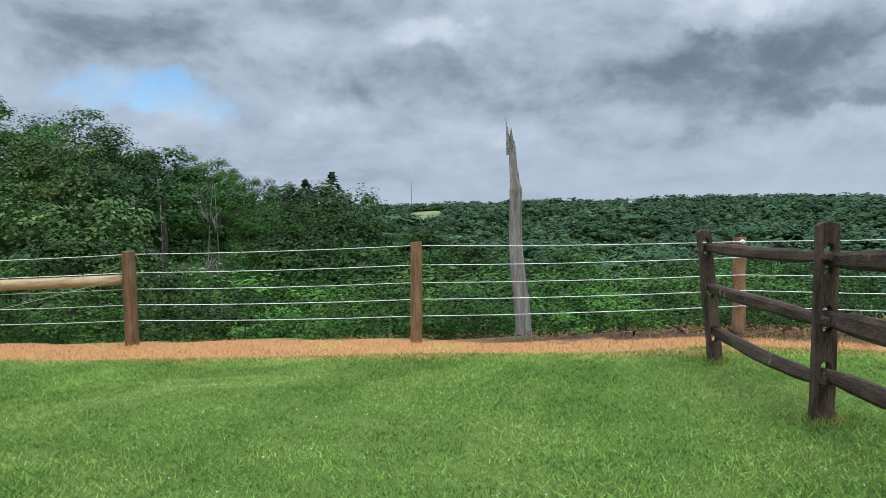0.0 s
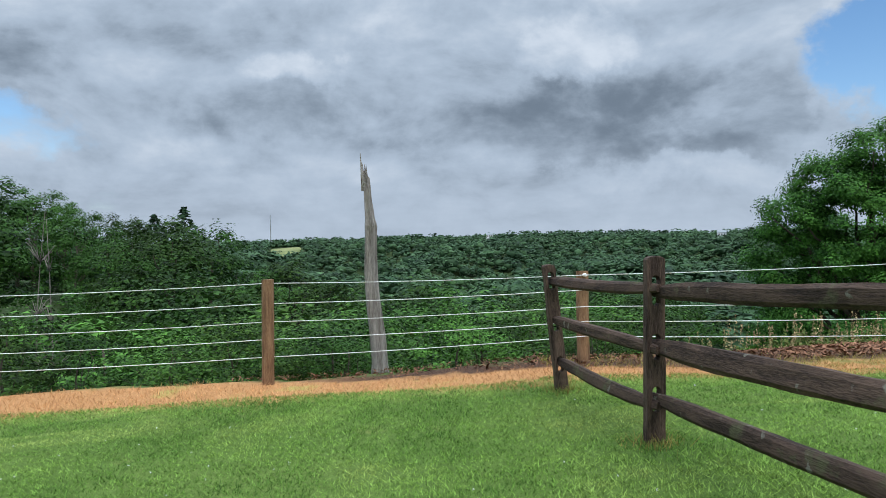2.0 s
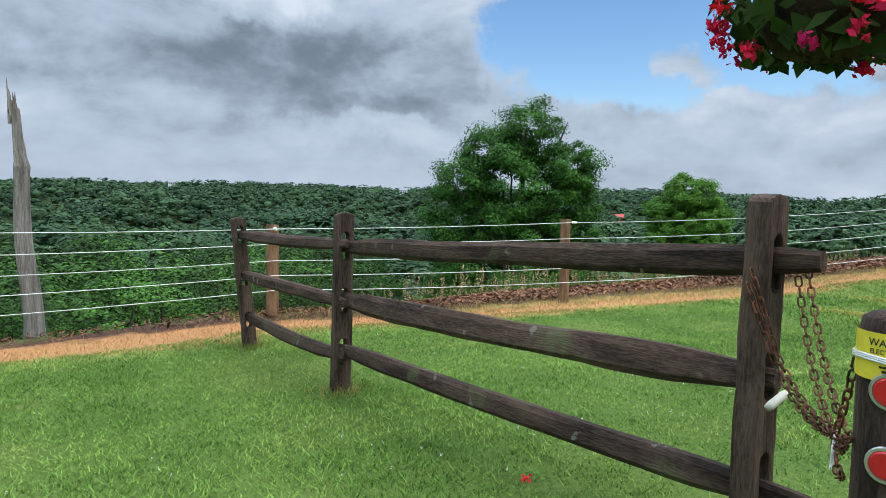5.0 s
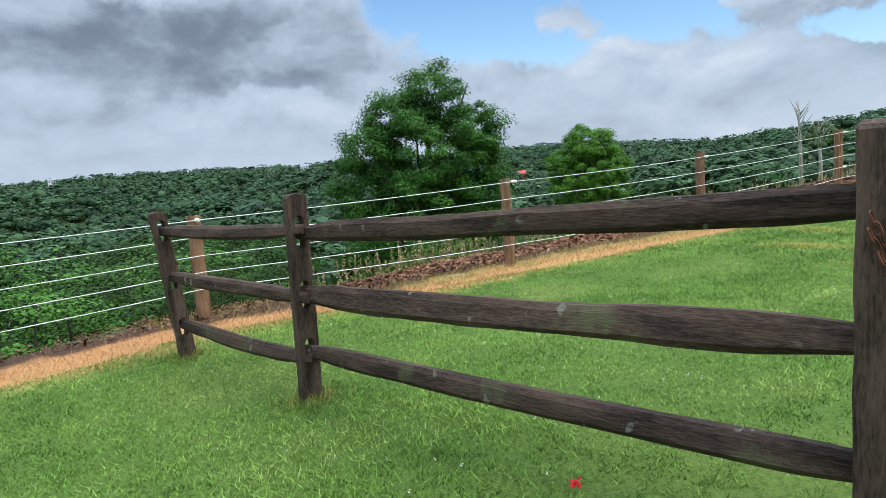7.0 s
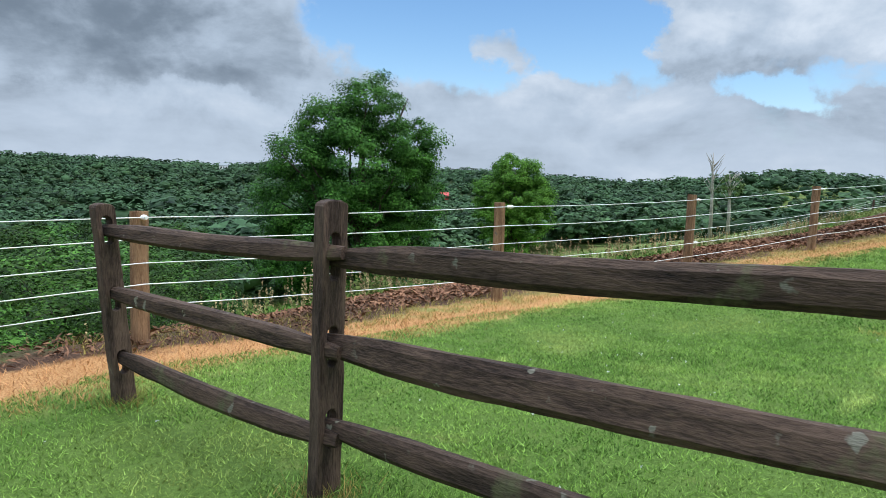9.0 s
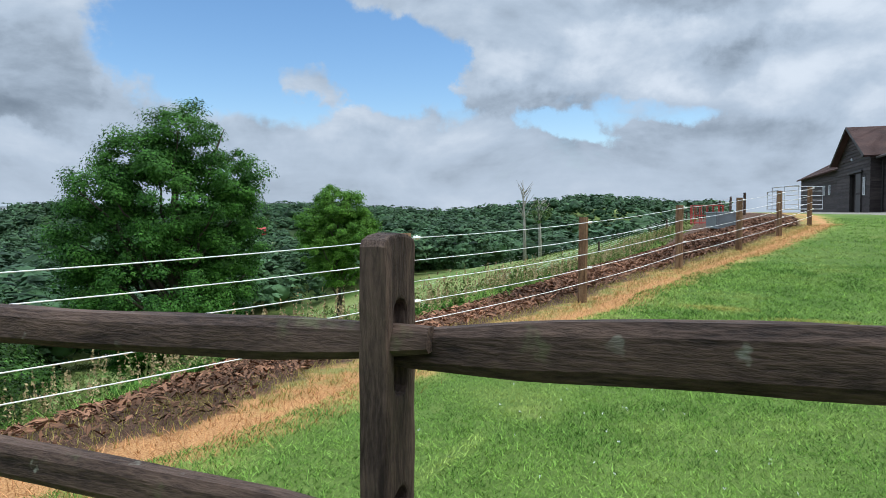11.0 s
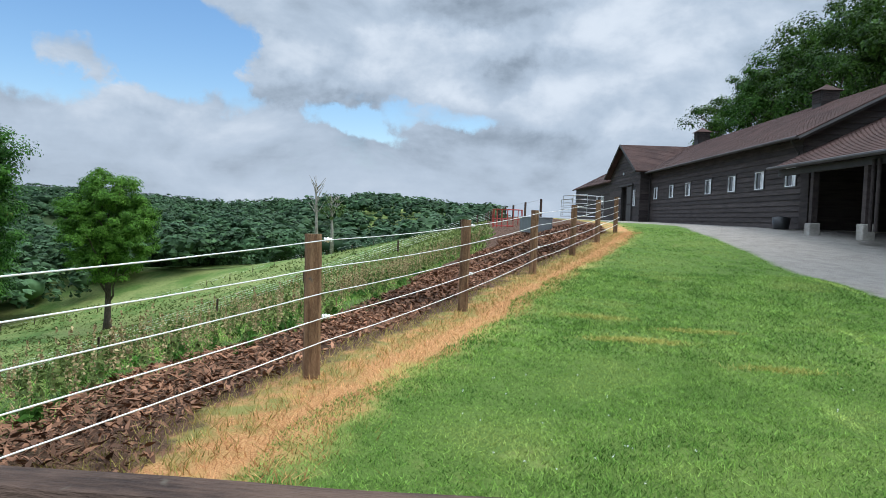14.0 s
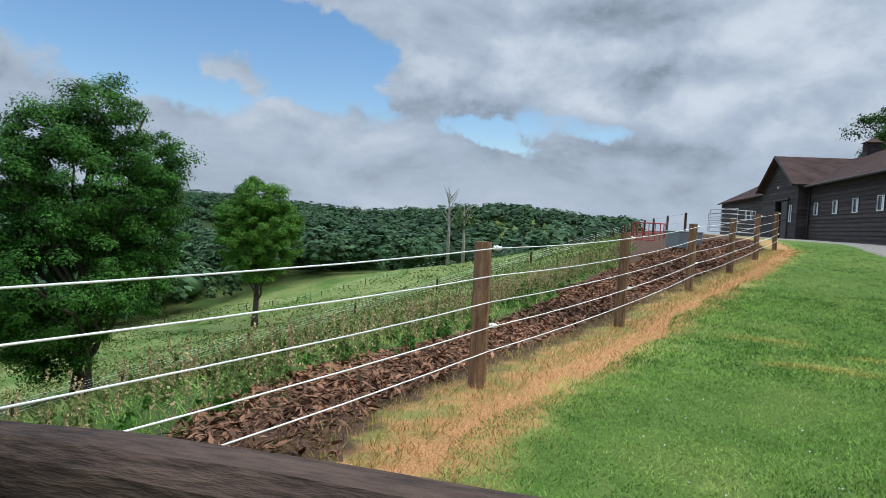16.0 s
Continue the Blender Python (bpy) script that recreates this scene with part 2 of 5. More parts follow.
M_LEAF_BRIGHT = foliage("maple_leaf", (0.034, 0.135, 0.018), (0.130, 0.340, 0.045), through_light=0.3)
M_GRASS = foliage("mown_grass", (0.052, 0.125, 0.018), (0.250, 0.375, 0.082), through_light=0.32, patch=(0.285, 0.325, 0.095), spread=0.45, grain=1.1)
M_DRY = foliage("sprayed_dead_grass", (0.40, 0.185, 0.07), (0.74, 0.43, 0.20), through_light=0.2)
M_YELLOW = foliage("yellowing_grass", (0.20, 0.19, 0.045), (0.48, 0.37, 0.12), through_light=0.2)
M_WEED = foliage("tall_weeds", (0.060, 0.108, 0.025), (0.215, 0.270, 0.085), through_light=0.25)
M_SEED = foliage("dry_seed_heads", (0.20, 0.12, 0.06), (0.42, 0.33, 0.18), through_light=0.2)
M_CHIP = foliage("bark_mulch_chips", (0.032, 0.016, 0.010), (0.31, 0.145, 0.088), through_light=0.0)
M_TAG = plain("weathered_pale_plastic", (0.52, 0.50, 0.42), 0.5)
M_PETAL = foliage("red_petals", (0.52, 0.012, 0.055), (0.82, 0.035, 0.150), through_light=0.3)
M_BASKETLEAF = foliage("begonia_leaf", (0.02, 0.055, 0.012), (0.075, 0.15, 0.03), through_light=0.2)
M_COIR = rough_surface("coir_liner", (0.02, 0.014, 0.009), (0.075, 0.05, 0.03), 8.0, 80.0, 0.95, 0.8)
M_RUST = rough_surface("rusty_chain_steel", (0.05, 0.022, 0.014), (0.22, 0.085, 0.045), 8.0, 60.0, 0.7, 0.3, metal=0.5)
M_YELLOWTAPE = plain("yellow_warning_tape", (0.80, 0.66, 0.05), 0.45)
M_REFLECT = plain("red_reflector", (0.55, 0.015, 0.02), 0.2)
M_RING = plain("dull_aluminium", (0.55, 0.55, 0.56), 0.35, 0.9)
M_BEAM = rough_surface("brown_painted_beam", (0.065, 0.042, 0.035), (0.115, 0.078, 0.066), 2.0, 20.0, 0.6, 0.2, (6, 6, 1))
M_INK = plain("black_print", (0.015, 0.015, 0.015), 0.5)
M_REDPAINT = plain("faded_red_steel", (0.40, 0.04, 0.03), 0.5)
M_TROUGH = plain("galvanised_trough", (0.22, 0.24, 0.25), 0.45, 0.5)
M_GALV = plain("galvanised_pipe", (0.55, 0.57, 0.58), 0.4, 0.7)

# ---- ground heights ----
FENCE_X = (-60, -12.7, -8.4, -4.29, -0.33, 3.54, 7.95, 11.97, 15.87, 19.58, 23.2, 26.8, 40, 90, 400)
FENCE_Y = (16, 10.8, 10.0, 9.49, 8.99, 8.31, 7.59, 6.54, 5.43, 4.34, 3.3, 2.25, 2.2, 5, 5)
LAWN_X = (-60, -10, -4.3, -0.3, 3, 8, 12, 16, 19.6, 23.2, 27, 32, 40, 52, 90, 400)
LAWN_Z = (-1, -0.42, -0.26, -0.16, 0.0, -0.06, 0.08, 0.36, 0.53, 0.80, 1.10, 1.38, 1.45, 1.52, 1.7, 0)
DROP_S = (-1e4, 0.0, 1.2, 2.0, 5, 45, 70, 110, 260, 400)
DROP_Z = (0, 0, 0.0, -0.15, -1.0, -15.8, -22.5, -27, -43, -52)
SKY_B = (-60, -35, -8, 0, 4, 20, 32, 51, 59, 66, 69, 77, 82, 86, 100, 180)
SKY_E = (1.0, 1.0, 0.9, 0.95, 1.0, 1.15, 1.0, 1.2, 0.9, 0.5, 0.75, 1.7, 1.4, 0.9, 0.8, 0.8)


def fence_side(x, y):
    """Metres beyond the wire fence; negative on the lawn."""
    return (y - np.interp(x, FENCE_X, FENCE_Y)) * 0.97


def smoothmax(a, b, k):
    h = np.clip(0.5 + 0.5 * (a - b) / k, 0, 1)
    return b + (a - b) * h + k * h * (1 - h)


def ground_z(x, y):
    x, y = np.asarray(x, float), np.asarray(y, float)
    s, r = fence_side(x, y), np.hypot(x, y)
    bearing = np.degrees(np.arctan2(x, y))
    near = np.interp(x, LAWN_X, LAWN_Z) + np.clip((5 - y) * 0.045, 0, 0.16) * np.clip((10 - x) / 6, 0, 1)
    steep = np.interp(x, (-10, 1, 9), (1.75, 1.75, 1.0))
    fall = np.interp(s, DROP_S, DROP_Z)
    left = np.interp(x, (2, 8), (1.0, 0.0))
    fall = np.interp(s + 1.5 * left * np.clip(s / 0.5, 0, 1), DROP_S, DROP_Z)
    steep = steep * np.interp(x, (113, 137, 155, 185, 260), (1.0, 0.87, 0.66, 0.66, 1.0))
    near = near + np.where(s < 60, fall * steep, np.maximum(fall * steep, -52.0))
    near = np.maximum(near, -52.0)
    spine = np.interp(y, (0, 75, 111, 194, 257, 330, 420), (-62, -51, -47, -50, -38, -19, 10))
    top = np.interp(y, (0, 40, 75, 111, 194, 257, 330, 420), (-4, -4, -3, -4, -9, -12, -15, -28))
    hill = top - 0.42 * np.maximum(0, x - spine) + 0.10 * np.clip(spine - x, 0, 120)
    hill = np.where(y > 14, hill, -99)
    h = np.where(s > 1.5, smoothmax(near, np.where(s > 6, hill, -99), 3.0), near)
    crest = np.interp(bearing, (-180, 60, 72, 180), (900, 900, 620, 620))
    crest_z = 1.5 + np.tan(np.radians(np.interp(bearing, SKY_B, SKY_E))) * crest - 8.5
    far = np.interp(np.clip((r - 300) / (crest - 300), 0, 1), (0, 0.35, 0.8, 1), (0, 0.28, 0.86, 1)) * (crest_z + 50) - 50
    far = far - np.maximum(0, r - crest) * 0.05 + (9 * np.sin(x * 0.021 + 0.8 * np.sin(y * 0.013) + 1) * np.sin(y * 0.017 + 0.7) + 5 * np.sin(x * 0.040 - y * 0.027)) * np.clip((crest - r) / 220, 0, 1) * np.clip((r - 300) / 90, 0, 1)
    far = np.where(r > 300, far, -99)
    h = np.where((r > 300) & (s > 0), np.maximum(h, far), h)
    ripple = 0.012 * np.sin(x * 1.3 + 0.4 * y) + 0.010 * np.sin(y * 1.9 - x * 0.7)
    return h + ripple * (r < 80)


def gz(x, y):
    return float(ground_z(x, y))


def gravel_side(x, y):
    edge = np.interp(x, (-10, 5, 9, 14.3, 18, 23, 28, 33, 38, 45, 60), (-14, -6, -2.5, -0.6, -0.45, -0.8, -0.9, -1.0, 0.2, 1.0, 1.5))
    return edge - y


def steps(fine_from, fine_to, step, reach):
    out = list(np.arange(fine_from, fine_to + 1e-6, step))
    d = step
    while out[-1] < reach:
        d *= 1.1
        out.append(out[-1] + d)
    d = step
    while out[0] > -reach:
        d *= 1.1
        out.insert(0, out[0] - d)
    return np.array(out)


def mesh_of(name, verts, faces, mats=(), smooth=False):
    """A mesh from arrays; faces is an (n, 3) or (n, 4) array."""
    verts, faces = np.asarray(verts, np.float32), np.asarray(faces, np.int32)
    me = bpy.data.meshes.new(name)
    k = faces.shape[1]
    me.vertices.add(len(verts))
    me.vertices.foreach_set("co", verts.ravel())
    me.loops.add(faces.size)
    me.loops.foreach_set("vertex_index", faces.ravel())
    me.polygons.add(len(faces))
    me.polygons.foreach_set("loop_start", np.arange(0, faces.size, k, dtype=np.int32))
    if smooth:
        me.polygons.foreach_set("use_smooth", np.ones(len(faces), bool))
    for m in mats:
        me.materials.append(m)
    me.update(calc_edges=True)
    me.validate()
    return me


def part(name, bm, mat, parent=None, label="", smooth=False):
    """Links a bmesh or a mesh as one object under a thing or a part."""
    if isinstance(bm, bmesh.types.BMesh):
        me = bpy.data.meshes.new(name)
        bmesh.ops.recalc_face_normals(bm, faces=bm.faces)
        bm.to_mesh(me)
        bm.free()
    else:
        me = bm
    if mat and not me.materials:
        me.materials.append(mat)
    if smooth:
        me.polygons.foreach_set("use_smooth", np.ones(len(me.polygons), bool))
    ob = new(name, me)
    ob.parent = parent
    if label:
        ob["label"] = label
    return ob


def thing(name, label, category, m=None, group="", kind=""):
    ob = tagged(new(name), label, category, group, kind)
    ob.empty_display_size = 0.2
    if m is not None:
        ob.matrix_basis = m
    return ob


def box(bm, lo, hi, bevel=0.0):
    c = [(a + b) / 2 for a, b in zip(lo, hi)]
    d = [b - a for a, b in zip(lo, hi)]
    made = bmesh.ops.create_cube(bm, size=1.0, matrix=Matrix.Translation(c) @ Matrix.Diagonal((*d, 1)))
    if bevel:
        edges = {e for v in made["verts"] for e in v.link_edges}
        bmesh.ops.bevel(bm, geom=list(edges), offset=bevel, segments=2, affect="EDGES", profile=0.6)
    return bm


def a_box(lo, hi, bevel=0.0):
    return box(bmesh.new(), lo, hi, bevel)


def tube(bm, pts, radii, sides=8, squash=None, twist=0.0, cap=True):
    """A tapered tube along points."""
    pts = [Vector(p) for p in pts]
    rings = []
    ref = Vector((0, 0, 1))
    for i, p in enumerate(pts):
        d = (pts[min(i + 1, len(pts) - 1)] - pts[max(i - 1, 0)]).normalized()
        side = d.cross(ref if abs(d.z) < 0.9 else Vector((1, 0, 0))).normalized()
        top = side.cross(d).normalized()
        ring = []
        for k in range(sides):
            a = 2 * math.pi * k / sides + twist * i
            q = side * math.cos(a) + top * math.sin(a)
            if squash:
                q = side * math.cos(a) * squash[0] + top * math.sin(a) * squash[1]
            ring.append(bm.verts.new(p + q * radii[i]))
        rings.append(ring)
    for a, b in zip(rings, rings[1:]):
        for k in range(sides):
            bm.faces.new((a[k], a[(k + 1) % sides], b[(k + 1) % sides], b[k]))
    if cap:
        bm.faces.new(rings[0][::-1])
        bm.faces.new(rings[-1])
    return bm


# ---- ground sheet ----
def build_ground():
    xs, ys = steps(-7, 30, 0.24, 3500), steps(-2, 13, 0.24, 3500)
    gx, gy = np.meshgrid(xs, ys)
    z = ground_z(gx, gy)
    verts = np.stack([gx, gy, z], -1).reshape(-1, 3)
    nx, ny = len(xs), len(ys)
    i = (np.arange(ny - 1)[:, None] * nx + np.arange(nx - 1)[None]).ravel()
    faces = np.stack([i, i + 1, i + nx + 1, i + nx], -1)
    me = mesh_of("ground", verts, faces, (), True)
    for name, value in (("fence_side", fence_side(gx, gy)), ("gravel_side", gravel_side(gx, gy))):
        me.attributes.new(name, "FLOAT", "POINT").data.foreach_set("value", np.clip(value, -50, 200).astype(np.float32).ravel())
    m, n, bsdf = material("lawn_and_fields")
    pos = n.add("ShaderNodeNewGeometry").outputs["Position"]
    s = n.add("ShaderNodeAttribute", {"attribute_name": "fence_side"}).outputs["Fac"]
    g = n.add("ShaderNodeAttribute", {"attribute_name": "gravel_side"}).outputs["Fac"]
    px = n.add("ShaderNodeSeparateXYZ", None, i0=pos).outputs[0]
    big, mid, fine = n.noise(pos, 0.35, 4), n.noise(pos, 2.2, 5, 0.6), n.noise(pos, 60, 4, 0.6)
    tiny = n.noise(pos, 260, 3, 0.6)
    wob = n.math("MULTIPLY", n.math("SUBTRACT", mid, 0.5), 0.9)
    s2 = n.math("ADD", s, wob)
    lawn = n.mix(n.smooth(big, 0.35, 0.65), (0.094, 0.168, 0.030), (0.160, 0.232, 0.052))
    tuft = n.noise(pos, 24, 4, 0.65)
    lawn = n.mix(n.math("MULTIPLY", n.smooth(tuft, 0.42, 0.62), 0.55), lawn, (0.050, 0.092, 0.014))
    lawn = n.mix(n.math("MULTIPLY", n.smooth(fine, 0.45, 0.65), 0.6), lawn, (0.185, 0.290, 0.064))
    lawn = n.mix(n.math("MULTIPLY", n.smooth(tiny, 0.45, 0.65), 0.65), lawn, (0.038, 0.070, 0.011))
    lawn = n.mix(n.math("MULTIPLY", n.smooth(n.noise(pos, 0.9, 5, 0.65), 0.60, 0.74), 0.5), lawn, (0.30, 0.29, 0.10))
    dry = n.mix(n.smooth(fine, 0.3, 0.7), (0.36, 0.16, 0.06), (0.60, 0.34, 0.15))
    dry = n.mix(n.smooth(n.noise(pos, 1.1, 4), 0.56, 0.68), dry, (0.40, 0.34, 0.10))
    dirt = n.mix(n.smooth(fine, 0.3, 0.7), (0.045, 0.024, 0.016), (0.15, 0.085, 0.055))
    field = n.mix(n.smooth(n.noise(pos, 0.12, 6, 0.65), 0.36, 0.62), (0.085, 0.155, 0.035), (0.200, 0.235, 0.080))
    field = n.mix(n.math("MULTIPLY", n.smooth(n.noise(pos, 1.4, 6, 0.7), 0.45, 0.68), 0.55), field, (0.055, 0.10, 0.022))
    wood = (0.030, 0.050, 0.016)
    gravel = n.mix(n.smooth(fine, 0.3, 0.7), (0.15, 0.130, 0.112), (0.30, 0.272, 0.24))
    gravel = n.mix(n.smooth(mid, 0.35, 0.65, 0.0, 0.5), gravel, (0.33, 0.30, 0.26))
    gravel = n.mix(n.smooth(tiny, 0.55, 0.85), gravel, (0.42, 0.40, 0.37))
    edge_s = n.math("SUBTRACT", s2, n.smooth(px, 2.5, 6.5, 0.0, 0.30))
    col = n.mix(n.smooth(edge_s, -1.5, -0.9), lawn, (0.26, 0.27, 0.075))
    col = n.mix(n.smooth(edge_s, -1.15, -0.8), col, dry)
    yellowing = n.math("MULTIPLY", n.smooth(s2, -0.45, -0.1), n.smooth(px, 3.5, 6.5))
    col = n.mix(n.math("MULTIPLY", yellowing, n.smooth(n.noise(pos, 3.5, 5, 0.6), 0.36, 0.6)), col, (0.24, 0.23, 0.07))
    litter = n.math("MULTIPLY", n.smooth(px, -0.8, 1.2), n.smooth(px, 7.0, 5.0))
    col = n.mix(n.math("MULTIPLY", n.smooth(n.math("ADD", s2, n.math("MULTIPLY", litter, 0.45)), 0.05, 0.30), n.math("MAXIMUM", litter, n.smooth(px, 1.5, 6.5))), col, dirt)
    yard = n.smooth(px, 11.0, 24.0, 0.0, 3.6)
    col = n.mix(n.smooth(n.math("SUBTRACT", s2, yard), 1.35, 1.9), col, field)
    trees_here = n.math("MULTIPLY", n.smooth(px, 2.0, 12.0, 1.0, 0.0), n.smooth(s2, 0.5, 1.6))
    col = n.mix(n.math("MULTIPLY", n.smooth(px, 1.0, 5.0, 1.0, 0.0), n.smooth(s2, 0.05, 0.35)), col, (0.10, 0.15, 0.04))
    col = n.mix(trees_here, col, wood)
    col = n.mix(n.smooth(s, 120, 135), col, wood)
    col = n.mix(n.math("MULTIPLY", n.smooth(n.math("ADD", g, n.math("MULTIPLY", wob, 0.5)), -0.1, 0.25), n.smooth(s2, -0.6, -1.4)), col, gravel)
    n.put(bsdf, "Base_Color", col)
    bsdf.inputs["Roughness"].default_value = 0.95
    bsdf.inputs["Specular IOR Level"].default_value = 0.15
    n.put(bsdf, "Normal", n.add("ShaderNodeBump", None, Height=n.math("ADD", fine, tiny), Strength=0.6, Distance=0.03).outputs[0])
    me.materials.append(m)
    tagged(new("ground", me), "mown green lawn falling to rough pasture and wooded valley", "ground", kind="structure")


build_ground()

# ---- split-rail fence ----
def fence_post(height, width, depth, slots, seed, lean=0.0, wobble=0.006):
    """An upright with slots cut right through it along y, rounded head."""
    rng = random.Random(seed)
    bm = bmesh.new()
    w2 = width / 2
    outer = []
    n = 26
    for i in range(n + 1):
        outer.append((w2 * (1.04 - 0.08 * i / n), -0.3 + (height + 0.27) * i / n))
    for k in range(1, 6):
        a = math.pi * k / 6
        outer.append((w2 * 0.96 * math.cos(a), height - 0.03 + 0.03 * math.sin(a)))
    for i in range(n, -1, -1):
        outer.append((-w2 * (1.04 - 0.08 * i / n), -0.3 + (height + 0.27) * i / n))
    loops = [outer]
    for z0, z1, sw in slots:
        hole = []
        for k in range(12):
            a = 2 * math.pi * k / 12
            hole.append((sw / 2 * math.cos(a), (z1 - sw / 2 if math.sin(a) >= 0 else z0 + sw / 2) + sw / 2 * math.sin(a)))
        loops.append(hole)
    edges = []
    for loop in loops:
        vs = [bm.verts.new((x, -depth / 2, z)) for x, z in loop]
        edges += [bm.edges.new((vs[i], vs[(i + 1) % len(vs)])) for i in range(len(vs))]
    bmesh.ops.triangle_fill(bm, use_beauty=True, edges=edges)
    back = bmesh.ops.extrude_face_region(bm, geom=list(bm.faces))
    for v in back["geom"]:
        if isinstance(v, bmesh.types.BMVert):
            v.co.y += depth
    bmesh.ops.recalc_face_normals(bm, faces=bm.faces)
    sharp = [e for e in bm.edges if len(e.link_faces) == 2 and e.calc_face_angle(0) > 0.9]
    bmesh.ops.bevel(bm, geom=sharp, offset=0.009, segments=2, affect="EDGES", profile=0.6)
    off = Vector((rng.uniform(0, 50), rng.uniform(0, 50), 0))
    for v in bm.verts:
        d = noise.noise_vector((v.co + off) * 5.0) * wobble + noise.noise_vector((v.co + off) * 16.0) * wobble * 0.5
        v.co += Vector((d.x, d.y, d.z * 0.4))
        v.co.x += lean * v.co.z
    return bm


def rail(p0, p1, wide, tall, seed, taper0=0.55, taper1=0.55, bow=0.0):
    """A split log between two points: rounded wedge section, wandering faces, tapered ends."""
    rng = random.Random(seed)
    bm = bmesh.new()
    a, b = Vector(p0), Vector(p1)
    length = (b - a).length
    along = (b - a).normalized()
    side = along.cross(Vector((0, 0, 1))).normalized()
    top = side.cross(along).normalized()
    n, sides = 40, 12
    off = Vector((rng.uniform(0, 90), rng.uniform(0, 90), rng.uniform(0, 90)))
    skew = rng.uniform(-0.25, 0.25)
    rings = []
    for i in range(n + 1):
        f = i / n
        end0, end1 = min(1, f * length / 0.42), min(1, (1 - f) * length / 0.42)
        k = (taper0 + (1 - taper0) * end0 ** 0.8) * (taper1 + (1 - taper1) * end1 ** 0.8)
        mid = a.lerp(b, f) + top * bow * math.sin(math.pi * f) + noise.noise_vector(off + Vector((f * length * 0.9, 0, 0))) * 0.014
        ring = []
        for j in range(sides):
            t = 2 * math.pi * j / sides
            cx, cz = math.cos(t), math.sin(t)
            q = 1 / max(abs(cx), abs(cz)) ** 0.92
            x, z = cx * q * wide / 2, cz * q * tall / 2
            x *= 1 - 0.28 * (z / tall + 0.5) + skew * (z / tall)
            p = Vector((f * length * 1.6, x * 9, z * 9)) + off
            bump = 1 + 0.13 * noise.noise(p) + 0.07 * noise.noise(p * 3.1)
            ring.append(bm.verts.new(mid + side * x * k * bump + top * z * k * bump))
        rings.append(ring)
    for r0, r1 in zip(rings, rings[1:]):
        for j in range(sides):
            bm.faces.new((r0[j], r0[(j + 1) % sides], r1[(j + 1) % sides], r1[j]))
    bm.faces.new(rings[0][::-1])
    bm.faces.new(rings[-1])
    return bm


SLOTS_A = [(0.20, 0.36, 0.062), (0.62, 0.78, 0.062), (1.05, 1.23, 0.062)]
SLOTS_B = [(0.24, 0.43, 0.066), (0.63, 0.82, 0.066), (1.03, 1.25, 0.066)]
RAIL_POSTS = [((2.76, 6.99), 1.31, -0.095, SLOTS_A, 11, 0.13, 0.09), ((2.732, 4.982), 1.40, 0.018, SLOTS_B, 12, 0.152, 0.068), ((2.735, 1.668), 1.40, 0.015, SLOTS_B, 13, 0.14, 0.10)]
rail_fence = thing("split_rail_fence", "dark weathered split-rail fence with three rails on the lawn", "fence")
for (x, y), h, lean, slots, seed, wide, deep in RAIL_POSTS:
    p = part("post", fence_post(h, wide, deep, slots, seed, lean), M_POST_DARK, rail_fence)
    p.matrix_basis = pose(x, y, gz(x, y))
# rails by bay: the height at each end, the section, and which side of the slot each end takes
for y0, z0, y1, z1, x0, x1, wd, tl, seed, bow in (
        (7.12, 1.108, 4.87, 1.155, 2.665, 2.735, 0.110, 0.105, 21, -0.012),
        (7.10, 0.715, 4.87, 0.700, 2.69, 2.720, 0.085, 0.105, 22, 0.0),
        (7.08, 0.285, 4.87, 0.300, 2.73, 2.720, 0.085, 0.110, 23, -0.02),
        (5.02, 1.125, 1.47, 1.300, 2.765, 2.775, 0.11, 0.130, 24, -0.012),
        (5.04, 0.715, 1.60, 0.838, 2.760, 2.765, 0.11, 0.150, 25, -0.012),
        (5.04, 0.325, 1.45, 0.412, 2.755, 2.760, 0.095, 0.118, 26, -0.01)):
    part("rail", rail((x0, y0, z0), (x1, y1, z1), wd, tl, seed, bow=bow), M_RAIL, rail_fence)


# ---- wire fence ----
WIRE_Z = (1.255, 0.995, 0.765, 0.545, 0.325)
WIRE_Z_CORNER = (1.10, 0.915, 0.71, 0.53, 0.345)     # on the short post beside the rail fence
POST_AT = [(-12.7, 10.8), (-8.4, 10.0), (-4.29, 9.49), (-0.33, 8.99), (3.54, 8.31), (7.95, 7.59), (11.97, 6.54), (15.87, 5.43), (19.58, 4.34), (23.2, 3.3), (26.8, 2.25)]
POST_H = (1.30, 1.30, 1.30, 1.30, 1.15, 1.29, 1.34, 1.29, 1.30, 1.30, 1.28)


def wire_post(height, radius, seed, square=False):
    rng = random.Random(seed)
    bm = bmesh.new()
    pts = [(0, 0, -0.35 + (height + 0.35) * i / 14) for i in range(15)]
    sides = 12
    tube(bm, pts, [radius * (1.03 - 0.05 * i / 14) for i in range(15)], sides)
    off = Vector((rng.uniform(0, 90), 0, 0))
    for v in bm.verts:
        if square:
            m = max(abs(v.co.x), abs(v.co.y), 1e-6)
            k = (math.hypot(v.co.x, v.co.y) / m) ** 0.75
            v.co.x, v.co.y = v.co.x * k * 0.92, v.co.y * k * 0.92
        v.co += noise.noise_vector((v.co + off) * 4) * 0.006
    top = [e for e in bm.edges if abs(e.calc_face_angle(0)) > 0.9]
    bmesh.ops.bevel(bm, geom=top, offset=0.008, segments=2, affect="EDGES")
    return bm


